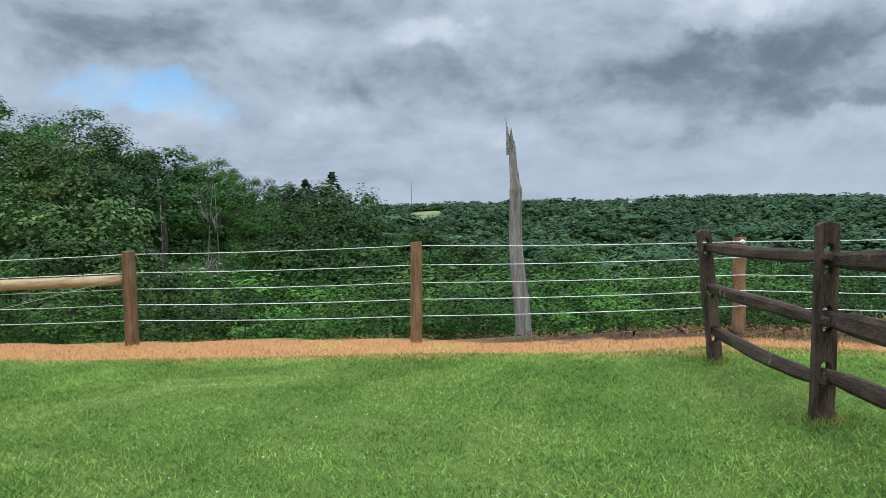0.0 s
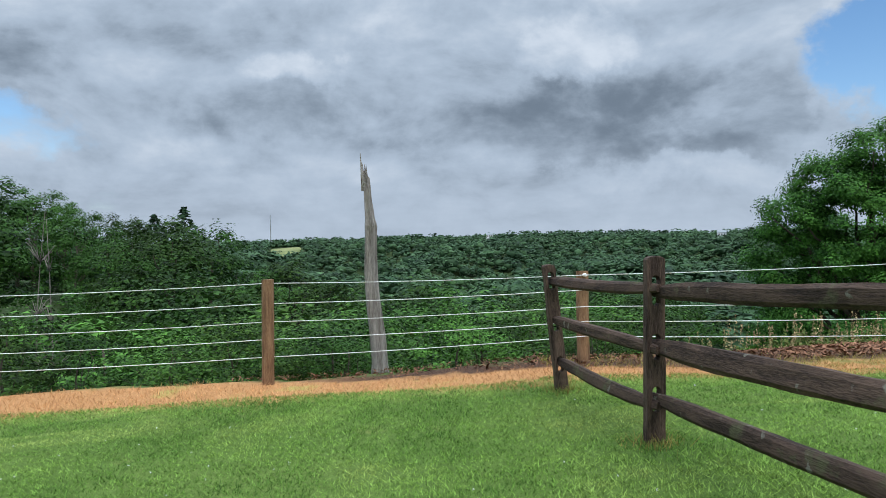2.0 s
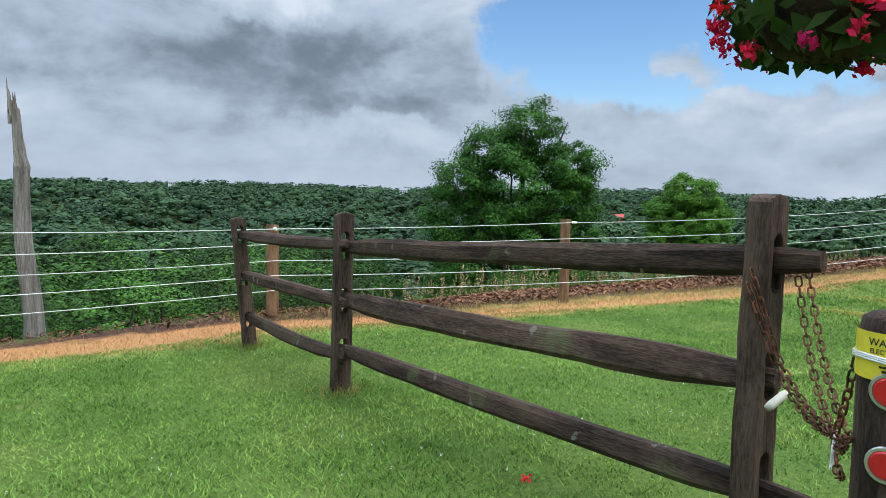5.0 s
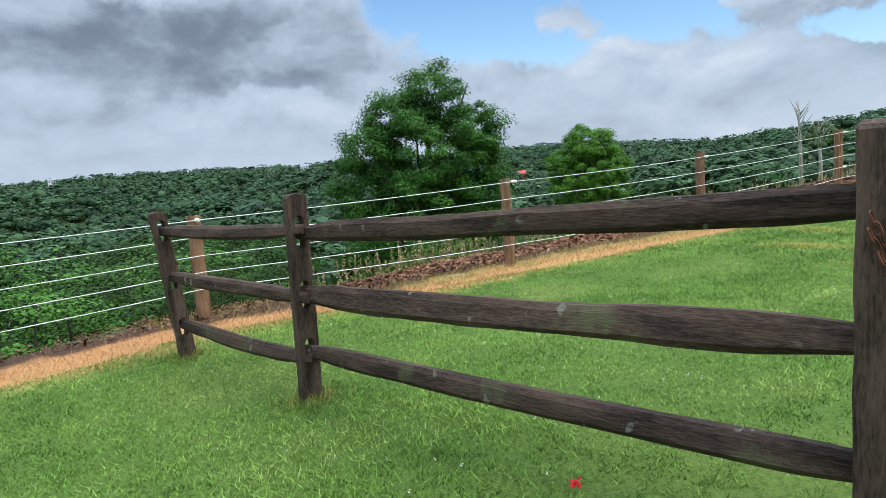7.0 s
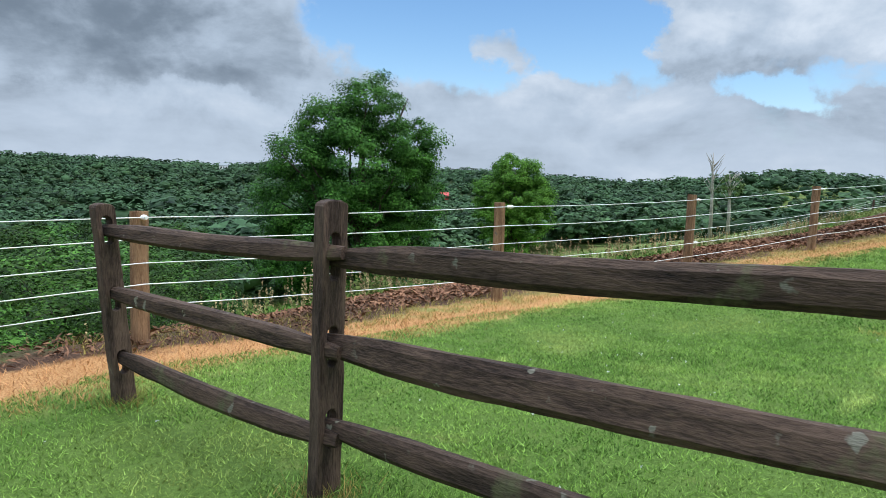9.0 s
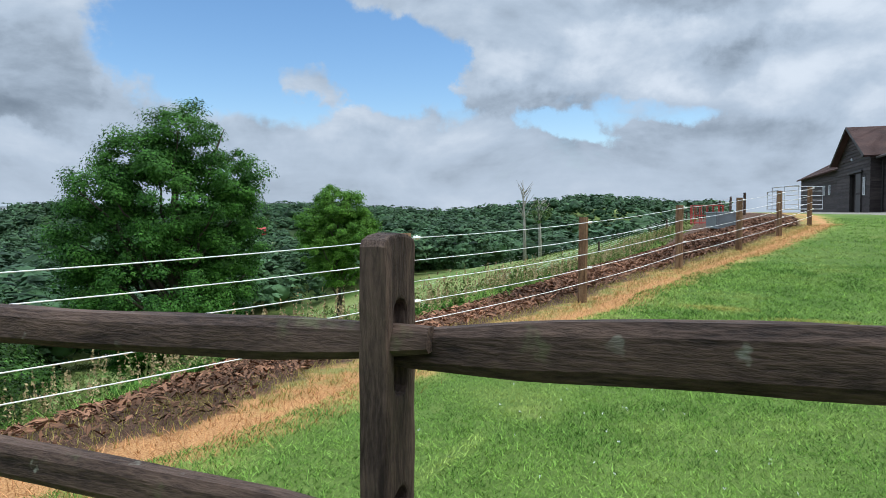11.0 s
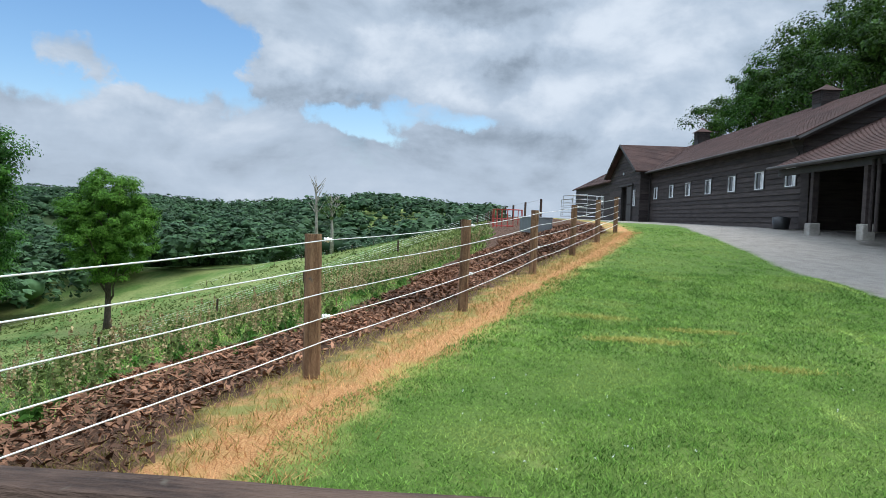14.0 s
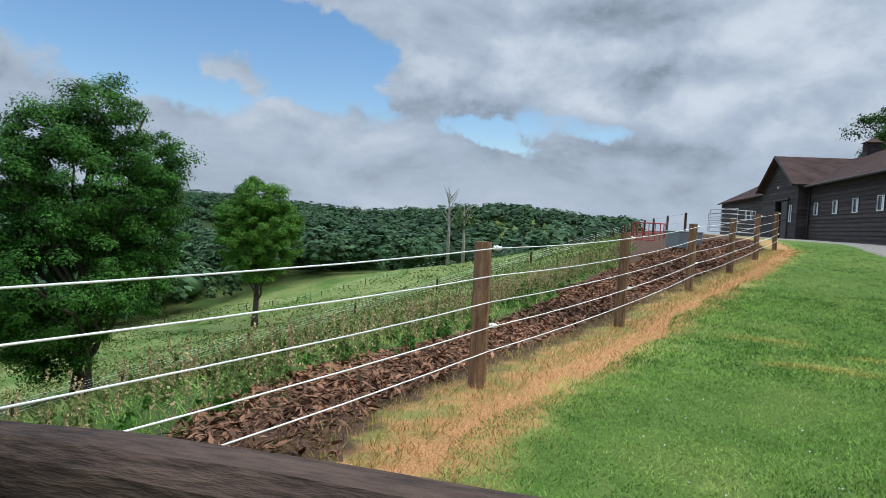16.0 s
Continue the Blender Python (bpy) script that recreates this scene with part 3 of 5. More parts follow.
def insulator():
    bm = bmesh.new()
    prof = [(0, 0.020), (0.012, 0.022), (0.018, 0.014), (0.028, 0.024), (0.044, 0.024), (0.054, 0.014), (0.060, 0.020), (0.075, 0.016)]
    tube(bm, [(0, -d, 0) for d, _ in prof], [r for _, r in prof], 12)
    return bm


wire_fence = thing("wire_fence", "brown treated posts with five white electric wires", "fence")
INSUL = None
for i, ((x, y), h) in enumerate(zip(POST_AT, POST_H)):
    p = part("post", wire_post(h, 0.078 if i != 2 else 0.09, 40 + i, i in (2, 3, 5, 6)), M_POST, wire_fence, smooth=False)
    p.matrix_basis = pose(x, y, gz(x, y), random.uniform(-1, 1), random.uniform(-1, 1), random.uniform(0, 30))
    if i >= 4:
        for k in (0, 3) if i > 4 else (0,):
            if INSUL is None:
                q = part("insulator", insulator(), M_INSUL, wire_fence)
                INSUL = q.data
            else:
                q = part("insulator", INSUL, None, wire_fence)
            zz = min(WIRE_Z[k], h - 0.05)
            q.matrix_basis = pose(x + (0.075 if i > 4 else 0.0), y - 0.06, gz(x, y) + zz, 0, 0, 20 if i > 4 else 0)
for k, wz in enumerate(WIRE_Z):
    pts = []
    for i, ((x, y), h) in enumerate(zip(POST_AT, POST_H)):
        here = Vector((x, y + (0.085 if i < 4 else -0.10 if k in (0, 3) else -0.086), gz(x, y) + (WIRE_Z_CORNER[k] if i == 4 else min(wz, h - 0.05))))
        if pts:
            before = pts[-1]
            for f in (0.25, 0.5, 0.75):
                pts.append(before.lerp(here, f) - Vector((0, 0, 0.02 * 4 * f * (1 - f))))
        pts.append(here)
    part("wire", tube(bmesh.new(), pts, [0.0050] * len(pts), 6), M_WIRE, wire_fence, "thin white coated wire", smooth=True)
brace = thing("brace_log", "pale peeled round log bracing the fence corner", "log", pose(-8.4, 9.98, gz(-8.4, 10) + 0.86))
d = Vector((-4.38, 9.48, gz(-4.3, 9.49) + 0.90)) - brace.matrix_basis.translation
part("log", tube(bmesh.new(), [d * (i / 8) for i in range(9)], [0.082 - 0.001 * i for i in range(9)], 12), M_BRACE, brace, smooth=True)
part("brace_wire", tube(bmesh.new(), [Vector((0, -0.09, -0.75)), d + Vector((0, -0.09, 0.02))], [0.003, 0.003], 5), M_STEELWIRE, brace, "thin diagonal bracing wire")


# ---- standing dead tree ----
def dead_snag(height):
    bm = bmesh.new()
    n, sides = 52, 18
    rings = []
    for i in range(n + 1):
        f = i / n
        z = -0.5 + (height + 0.5) * f
        lean = Vector((-0.115 * f - 0.03 * f * f + 0.018 * math.sin(f * 9), 0.02 * math.sin(f * 5), 0))
        r = 0.118 - 0.058 * f + 0.05 * max(0, 0.2 - f) / 0.2
        if f > 0.76:
            k = min(1, (f - 0.76) / 0.05)
            r *= 1 - 0.30 * k
            lean.x -= 0.025 * k
        elif f > 0.70:
            r *= 1 + 0.14 * (f - 0.70) / 0.06
        ring = []
        for k in range(sides):
            a = 2 * math.pi * k / sides
            flute = 1 + 0.09 * math.sin(a * 5 + f * 2.5) + 0.22 * noise.noise(Vector((math.cos(a) * 2.2, math.sin(a) * 2.2, z * 1.1))) + 0.08 * noise.noise(Vector((math.cos(a) * 6, math.sin(a) * 6, z * 2.5)))
            zz = z
            if i >= n - 3:
                zz = z - 0.22 * (0.5 + 0.5 * math.sin(a * 2 + 0.6)) * (i - n + 3) / 3 - 0.08 * (k % 3) / 2
            ring.append(bm.verts.new(lean + Vector((math.cos(a) * r * flute, math.sin(a) * r * flute, zz))))
        rings.append(ring)
    for r0, r1 in zip(rings, rings[1:]):
        for k in range(sides):
            bm.faces.new((r0[k], r0[(k + 1) % sides], r1[(k + 1) % sides], r1[k]))
    bm.faces.new(rings[-1])
    return bm


SNAG = (1.11, 9.50)
snag = thing("dead_tree_trunk", "bleached grey dead tree trunk, broken off and split", "dead tree", pose(*SNAG, -0.23))
part("trunk", dead_snag(2.87), M_SNAG, snag)
for dx, dz, hh, r in ((-0.205, 2.5, 0.52, 0.022), (-0.185, 2.55, 0.34, 0.026), (-0.15, 2.5, 0.36, 0.026), (-0.13, 2.55, 0.26, 0.022), (-0.07, 2.1, 0.30, 0.03)):
    part("splinter", tube(bmesh.new(), [(dx + 0.01, -0.02, dz), (dx, -0.02, dz + hh * 0.6), (dx - 0.012, -0.02, dz + hh)], [r, r * 0.6, 0.003], 6), M_SNAG, snag)


# ---- trees ----
def leaves(centres, normals, size, rng, sprig=False, slim=0.55):
    """Pointed leaf quads at the centres, facing along the normals; sprigs are three-cornered."""
    n = len(centres)
    nrm = normals / (np.linalg.norm(normals, axis=1, keepdims=True) + 1e-9)
    ref = rng.normal(size=(n, 3))
    u = np.cross(nrm, ref)
    u /= np.linalg.norm(u, axis=1, keepdims=True) + 1e-9
    v = np.cross(nrm, u)
    sz = size * rng.uniform(0.6, 1.35, (n, 1))
    if sprig:
        tri = np.stack([centres + u * sz, centres - u * sz * 0.6 + v * sz * 0.75, centres - u * sz * 0.6 - v * sz * 0.75], 1)
        return tri.reshape(-1, 3), np.arange(n * 3).reshape(n, 3)
    quad = np.stack([centres + u * sz, centres + v * sz * slim + nrm * sz * 0.15, centres - u * sz, centres - v * sz * slim + nrm * sz * 0.15], 1)
    return quad.reshape(-1, 3), np.arange(n * 4).reshape(n, 4)


def crown_clumps(rng, count, lo, hi, radius, lobes=5):
    """Clump centres through a lobed crown between two heights."""
    c = rng.normal(size=(count, 3))
    c /= np.linalg.norm(c, axis=1, keepdims=True)
    c *= rng.uniform(0.35, 1.0, (count, 1)) ** 0.45
    ang = np.arctan2(c[:, 1], c[:, 0])
    ph = rng.uniform(0, 6.28, 3)
    lobe = 1 + 0.09 * np.sin(ang * 3 + ph[0] + c[:, 2] * 2) + 0.10 * np.sin(ang * lobes + ph[1] - c[:, 2] * 4) + 0.07 * np.sin(c[:, 2] * 9 + ph[2])
    taper = np.where(c[:, 2] > 0, 1 - 0.18 * c[:, 2], 1 - 0.15 * c[:, 2] ** 2)
    out = c * lobe[:, None] * np.array([radius, radius, (hi - lo) / 2])
    out[:, :2] *= taper[:, None]
    out[:, 2] += (lo + hi) / 2
    return out, c


def crown_mesh(name, rng, clumps, dirs, per, spread, size, mat):
    n = len(clumps)
    d = rng.normal(size=(n * per, 3))
    d /= np.linalg.norm(d, axis=1, keepdims=True)
    d[:, 2] = np.where(d[:, 2] < -0.3, -d[:, 2], d[:, 2])
    sp = spread * rng.uniform(0.6, 1.4, n).repeat(per)[:, None]
    pos = clumps.repeat(per, 0) + d * sp * rng.uniform(0.40, 1.05, (n * per, 1)) * np.array([1, 1, 0.92])
    nrm = d * 1.05 + dirs.repeat(per, 0) * 0.55 + rng.normal(size=d.shape) * 0.30 + np.array([0, 0, 0.25])
    v, f = leaves(pos, nrm, size, rng, True)
    return mesh_of(name, v, f, (mat,))


def limb_points(a, b, rng, n=6, sag=0.12):
    a, b = Vector(a), Vector(b)
    out = []
    for i in range(n + 1):
        f = i / n
        p = a.lerp(b, f)
        p.z += (b - a).length * sag * math.sin(math.pi * f) * 0.6
        p += Vector(rng.normal(size=3)) * (b - a).length * 0.03 * math.sin(math.pi * f)
        out.append(p)
    return out


def trunk_mesh(rng, height, radius, clumps, limbs=14, first=0.25):
    bm = bmesh.new()
    n = 9
    pts = [Vector((0.02 * height * math.sin(i * 1.3) * (i / n), 0.015 * height * math.cos(i * 1.1) * (i / n), -0.6 + (height * 0.86 + 0.6) * i / n)) for i in range(n + 1)]
    tube(bm, pts, [radius * (1.35 if i == 0 else 1) * (1 - 0.88 * i / n) + 0.02 for i in range(n + 1)], 9)
    order = rng.permutation(len(clumps))[:limbs]
    for j in order:
        c = clumps[j]
        f = float(np.clip(c[2] / height * 0.62, first, 0.8))
        base = pts[int(f * n)]
        pp = limb_points(base, c, rng)
        r0 = radius * (1 - 0.85 * f) * 0.45
        tube(bm, pp, [r0 * (1 - 0.85 * i / 6) + 0.012 for i in range(7)], 6)
    return bm


def make_tree(name, label, at, height, radius, seed, clumps, per, spread, leaf, mat, low=0.25, trunk=0.3, limbs=14, bark=None, group=""):
    rng = np.random.default_rng(seed)
    t = thing(name, label, "tree", at, group)
    c, d = crown_clumps(rng, clumps, height * low, height, radius)
    part("trunk", trunk_mesh(rng, height, trunk, c, limbs), bark or M_BARK, t, smooth=True)
    part("crown", crown_mesh("crown", rng, c, d, per, spread, leaf, mat), None, t)
    return t


def on_ground(x, y, sink=0.0, turn=0.0):
    return pose(x, y, gz(x, y) - sink, 0, 0, turn)


def lobed_tree(name, label, at, height, lobes, seed, clumps, per, spread, leaf, mat, trunk, limbs, face):
    """A tree whose crown is a heap of rounded lobes: across, height, radius; and depth by chance."""
    rng = np.random.default_rng(seed)
    t = thing(name, label, "tree", at)
    total = sum(r * r for _, _, r in lobes)
    cs, ds = [], []
    for across, z, r in lobes:
        for deep in (-0.45, 0.45):
            n = max(6, int(clumps * r * r / total / 2))
            c, d = crown_clumps(rng, n, -r, r, r)
            away = deep * r + rng.normal() * 0.8
            off = np.array([across * math.cos(face) + away * math.sin(face), -across * math.sin(face) + away * math.cos(face), z])
            cs.append(c + off)
            ds.append(d + np.array([0, 0, 0.2]))
    c, d = np.concatenate(cs), np.concatenate(ds)
    part("trunk", trunk_mesh(rng, height, trunk, c, limbs, 0.12), M_BARK, t, smooth=True)
    part("crown", crown_mesh("crown", rng, c, d, per, spread, leaf, mat), None, t)
    return t


BIG = (46.1, 49.6)
big = lobed_tree("large_tree", "large spreading dark green tree standing in the pasture", on_ground(*BIG), 11.0 - gz(*BIG),
                 ((0.8, 22.3, 3.3), (4.7, 19.0, 2.7), (-3.6, 20.3, 2.9), (-6.0, 17.4, 2.8), (-0.3, 17.2, 5.0), (-6.8, 13.4, 3.2), (5.0, 15.6, 2.4), (4.6, 12.8, 2.9), (-1.4, 9.5, 5.4), (-6.6, 8.4, 3.1), (3.6, 9.4, 3.2), (-2.4, 4.8, 3.6)),
                 71, 1000, 215, 1.10, 0.115, M_LEAF_TREE, 0.75, 40, radians(45))
part("dead_branch", tube(bmesh.new(), [(1.8, -1.8, 19), (2.5, -2.5, 22.0), (3.0, -3.0, 23.8)], [0.16, 0.11, 0.04], 6), M_BARK, big, "bare dead branch above the crown")
SMALL = (113.1, 75.9)
lobed_tree("pasture_tree", "rounded bright green tree with bare trunk in pasture", on_ground(*SMALL), 7.6 - gz(*SMALL),
           ((-1.0, 24.0, 3.9), (3.3, 23.4, 3.0), (-4.5, 20.0, 3.9), (0.5, 18.6, 5.4), (4.7, 18.8, 3.7), (-4.3, 14.8, 3.9), (3.4, 14.4, 4.3), (-0.5, 12.4, 4.0)),
           72, 500, 170, 1.28, 0.190, M_LEAF_BRIGHT, 0.62, 18, radians(57))
for (x, y), hh, sd in (((159, 52.5), 0, 5), ((162, 49.5), -4.5, 6)):
    rng = np.random.default_rng(sd)
    top = 10 - gz(x, y) + hh
    t = thing("bare_tree", "tall bare dead tree with pale trunk at pasture edge", "dead tree", on_ground(x, y))
    bm = tube(bmesh.new(), [(0, 0, -1), (0.2, 0.1, top * 0.4), (0.0, 0.3, top * 0.75), (-0.2, 0.4, top)], [0.5, 0.36, 0.22, 0.06], 8)
    for k in range(16):
        z0 = top * rng.uniform(0.5, 0.9)
        a = rng.uniform(0, 6.28)
        tip = (math.cos(a) * rng.uniform(1, 3.2), math.sin(a) * rng.uniform(1, 3.2), min(top, z0 + rng.uniform(2, 5)))
        tube(bm, limb_points((0.1, 0.2, z0), tip, rng, 4, 0.0), [0.13, 0.1, 0.07, 0.05, 0.03], 5)
    part("trunk", bm, M_PALEBARK, t, smooth=True)
    if hh:
        c, dd = crown_clumps(rng, 26, top * 0.6, top * 0.98, 3.2)
        part("crown", crown_mesh("crown", rng, c, dd, 18, 0.9, 0.35, M_LEAF_PALE), None, t)

# prototypes of the woodland trees, stood among the rest
WOOD_ENV_B = (-60, -37, -33, -29.6, -25, -22, -18, -14, -8, -4, -1, 3, 8, 14, 25, 40)
WOOD_ENV_E = (9.6, 9.4, 8.9, 7.8, 5.9, 5.1, 3.4, 2.5, 1.5, 0.4, -1.6, -2.6, -3.6, -4.2, -4.2, -4.2)
rng = np.random.default_rng(5)


def proto(i, mat, pale=False):
    r = np.random.default_rng(100 + i)
    h = 12.0
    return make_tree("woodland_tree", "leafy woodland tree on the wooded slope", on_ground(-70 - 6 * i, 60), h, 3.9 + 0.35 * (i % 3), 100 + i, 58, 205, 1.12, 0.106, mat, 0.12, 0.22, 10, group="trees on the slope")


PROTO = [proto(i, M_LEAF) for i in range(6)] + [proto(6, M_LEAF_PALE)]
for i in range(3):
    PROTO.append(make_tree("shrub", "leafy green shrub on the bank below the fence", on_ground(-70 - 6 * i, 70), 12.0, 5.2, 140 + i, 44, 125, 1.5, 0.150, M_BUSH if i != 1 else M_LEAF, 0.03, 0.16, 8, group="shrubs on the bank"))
    tagged(PROTO[-1], category="shrub")
placed = []


def clear_spot(x, y, gap):
    for px, py, pr in placed:
        if (px - x) ** 2 + (py - y) ** 2 < (gap + pr) ** 2 * 0.40:
            return False
    return True


def plant(x, y, wish, lowest=1.2):
    d, b = math.hypot(x - 0.2, y - 0.3), math.degrees(math.atan2(x - 0.2, y - 0.3))
    base = gz(x, y)
    room = 1.47 + math.tan(radians(float(np.interp(b, WOOD_ENV_B, WOOD_ENV_E)))) * d - base - (0.2 if d > 22 else 0.3)
    if d < 46:
        room = min(room, 1.0 + math.tan(radians(-3.0 if b > -20 else -1.5)) * d - base)
    h = min(wish, room)
    if h < lowest or not clear_spot(x, y, h * 0.32):
        return False
    k = 6 if (-33 < b < -24 and 46 < d < 85 and rng.random() < 0.6) else (int(rng.integers(7, 10)) if h < 6 else int(rng.integers(0, 6)))
    s = h / 12.0
    wide = s * rng.uniform(0.95, 1.35) * (1.25 if h < 5 else 1)
    src = PROTO[k]
    ob = copy_thing(src, Matrix.Identity(4))
    ob.matrix_basis = pose(x, y, base - 0.1, rng.uniform(-3, 3), rng.uniform(-3, 3), rng.uniform(0, 360)) @ Matrix.Diagonal((wide, wide, s, 1))
    if k > 6:
        tagged(ob, category="shrub")
    elif k == 6:
        tagged(ob, "woodland tree with pale cream-green flowering crown", "tree")
    placed.append((x, y, h * 0.32))
    return True


count = 0
for tries in range(2600):                       # bank right below the fence
    x = rng.uniform(-16, 16)
    s = 1.5 + 19 * rng.random() ** 1.4
    y = float(np.interp(x, FENCE_X, FENCE_Y)) + s
    b = math.degrees(math.atan2(x, y))
    if b > 33 or b < -52 or count >= 115 or math.atan2(x - 2.2, y - 6.2) > radians(33):
        continue
    count += plant(x, y, rng.uniform(1.8, 7.0) if s > 5 else rng.uniform(0.9, 2.6), 0.7)
for tries in range(5000):                       # the wooded slope
    b, d = rng.uniform(-46, 30), 30 + 150 * rng.random() ** 0.8
    x, y = d * math.sin(radians(b)), d * math.cos(radians(b))
    if len(placed) >= 245:
        break
    plant(x, y, rng.uniform(10, 26), 4.0)


# far woods: one sheet of joined crowns
def far_woods():
    r = np.random.default_rng(9)
    vs, fs, ts, base = [], [], [], 0
    protos = []
    for i in range(10):
        m, count, size = (9, 34, 0.050) if i < 5 else (4, 13, 0.088)
        c, d = crown_clumps(r, count, 0.2, 1.0, 0.34)
        dd = r.normal(size=(count * m, 3))
        dd /= np.linalg.norm(dd, axis=1, keepdims=True)
        dd[:, 2] = np.abs(dd[:, 2])
        pos = c.repeat(m, 0) + dd * (0.085 if i < 5 else 0.115) * r.uniform(0.7, 1.1, (count * m, 1))
        v, f = leaves(pos, dd * 1.1 + d.repeat(m, 0) * 0.6 + np.array([0, 0, 0.25]), size, r, True)
        ball = bmesh.new()
        bmesh.ops.create_icosphere(ball, subdivisions=1, radius=1.0)
        q = np.array([p.co for p in ball.verts])
        q = q * (1 + r.uniform(-0.2, 0.2, (len(q), 1))) * np.array([0.31, 0.31, 0.36]) * (0.6 if i < 5 else 0.84) + np.array([0, 0, 0.56])
        g = np.array([[p.index for p in face.verts] for face in ball.faces])
        ball.free()
        f = np.concatenate([f, g + len(v)])
        v = np.concatenate([v, q])
        protos.append((v, f))
    pts = []
    for ring0, ring1, gap in ((120, 430, 7.8), (430, 1000, 7.6)):
        n = int((ring1 ** 2 - ring0 ** 2) * math.radians(150) / 2 / gap ** 2)
        b = r.uniform(-45, 105, n)
        d = np.sqrt(r.uniform(ring0 ** 2, ring1 ** 2, n))
        x, y = d * np.sin(np.radians(b)), d * np.cos(np.radians(b))
        s = fence_side(x, y)
        pasture = (b > 36) & (np.hypot(x, y) < np.interp(b, (36, 45, 58, 70, 80, 90, 100), (112, 150, 174, 182, 172, 150, 150))) & (s < 125)
        near_left = (b < 32) & (d < 165)
        keep = (s > 12) & ~pasture & ~near_left
        clearing = ((np.abs(b + 2.4) < 1.6) & (np.abs(d - 800) < 60)) | ((np.abs(b - 54.3) < 1.3) & (np.abs(d - 640) < 60)) | ((np.abs(b - 33.0) < 0.6) & (np.abs(d - 780) < 18)) | ((np.abs(b - 52.3) < 1.1) & (np.abs(d - 545) < 65))
        keep &= ~clearing
        keep &= (b > -12) | (d < 260)
        keep &= (b < 70) | (d > 340)
        keep &= (b < 92) | (d < 430)
        pts.append(np.stack([x, y, d], -1)[keep])
    pts = np.concatenate(pts)
    z = ground_z(pts[:, 0], pts[:, 1])
    env = 1.47 + np.tan(np.radians(np.interp(np.degrees(np.arctan2(pts[:, 0], pts[:, 1])), WOOD_ENV_B[:-1] + (36, 45, 60, 72, 80, 110), WOOD_ENV_E[:-1] + (-2.5, -1.5, -1.2, -1.2, -0.2, -0.2)))) * pts[:, 2]
    h = r.uniform(8, 18, len(pts)) * np.where(pts[:, 2] > 430, 0.64, 0.95) * np.where(r.random(len(pts)) < 0.05, 1.45, 1.0)
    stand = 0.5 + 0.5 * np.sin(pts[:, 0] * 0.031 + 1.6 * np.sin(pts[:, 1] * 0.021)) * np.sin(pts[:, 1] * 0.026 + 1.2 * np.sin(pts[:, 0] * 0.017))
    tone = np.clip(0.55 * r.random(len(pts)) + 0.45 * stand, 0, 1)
    left = pts[:, 2] < np.where(np.degrees(np.arctan2(pts[:, 0], pts[:, 1])) < 3, 430, 300)
    h = np.where(left, np.minimum(h, env - z), h)
    bearing_to = np.degrees(np.arctan2(pts[:, 0], pts[:, 1]))
    h = np.minimum(h, 1.47 + np.tan(np.radians(np.interp(bearing_to, SKY_B, SKY_E) + 0.25)) * pts[:, 2] - z)
    for k in range(10):
        sel = np.flatnonzero((np.arange(len(pts)) % 5 == k % 5) & (h > 3) & ((pts[:, 2] < 270) == (k < 5)))
        v, f = protos[k]
        a = r.uniform(0, 6.28, len(sel))
        wide = h[sel] * r.uniform(1.15, 1.8, len(sel)) * np.where(pts[sel, 2] > 430, 1.12, 1.0)
        rot = np.stack([np.cos(a), -np.sin(a), np.sin(a), np.cos(a)], -1).reshape(-1, 2, 2)
        xy = np.einsum("nij,vj->nvi", rot, v[:, :2]) * wide[:, None, None] + pts[sel, None, :2]
        zz = v[None, :, 2] * h[sel, None] + z[sel, None] - 0.5
        vs.append(np.concatenate([xy, zz[..., None]], -1).reshape(-1, 3))
        fs.append((f[None] + (np.arange(len(sel)) * len(v))[:, None, None]).reshape(-1, 3) + base)
        base += len(sel) * len(v)
        ts.append(tone[sel].repeat(len(v)))
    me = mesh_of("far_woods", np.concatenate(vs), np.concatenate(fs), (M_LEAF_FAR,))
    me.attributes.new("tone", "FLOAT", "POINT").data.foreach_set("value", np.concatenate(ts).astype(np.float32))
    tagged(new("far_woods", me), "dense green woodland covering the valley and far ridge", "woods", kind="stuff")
    print("far trees", len(pts), "near", len(placed))


far_woods()


def hillside_field(b0, b1, d0, d1):
    """A mown field in a clearing of the far woods, lying on the slope."""
    bb, dd = np.meshgrid(np.radians(np.linspace(b0, b1, 9)), np.linspace(d0, d1, 9))
    x, y = dd * np.sin(bb), dd * np.cos(bb)
    z = ground_z(x, y)
    rim = np.ones(z.shape, bool)
    rim[1:-1, 1:-1] = False
    z = np.where(rim, z - 6.0, z + 2.0)
    i = (np.arange(8)[:, None] * 9 + np.arange(8)[None]).ravel()
    me = mesh_of("ground_field", np.stack([x, y, z], -1).reshape(-1, 3), np.stack([i, i + 9, i + 10, i + 1], -1), (M_HAY,), True)
    tagged(new("ground_field", me), "pale mown field among the far wooded hills", "field", kind="structure")


hillside_field(51.4, 53.2, 485, 605)
hillside_field(-3.9, -0.9, 745, 855)


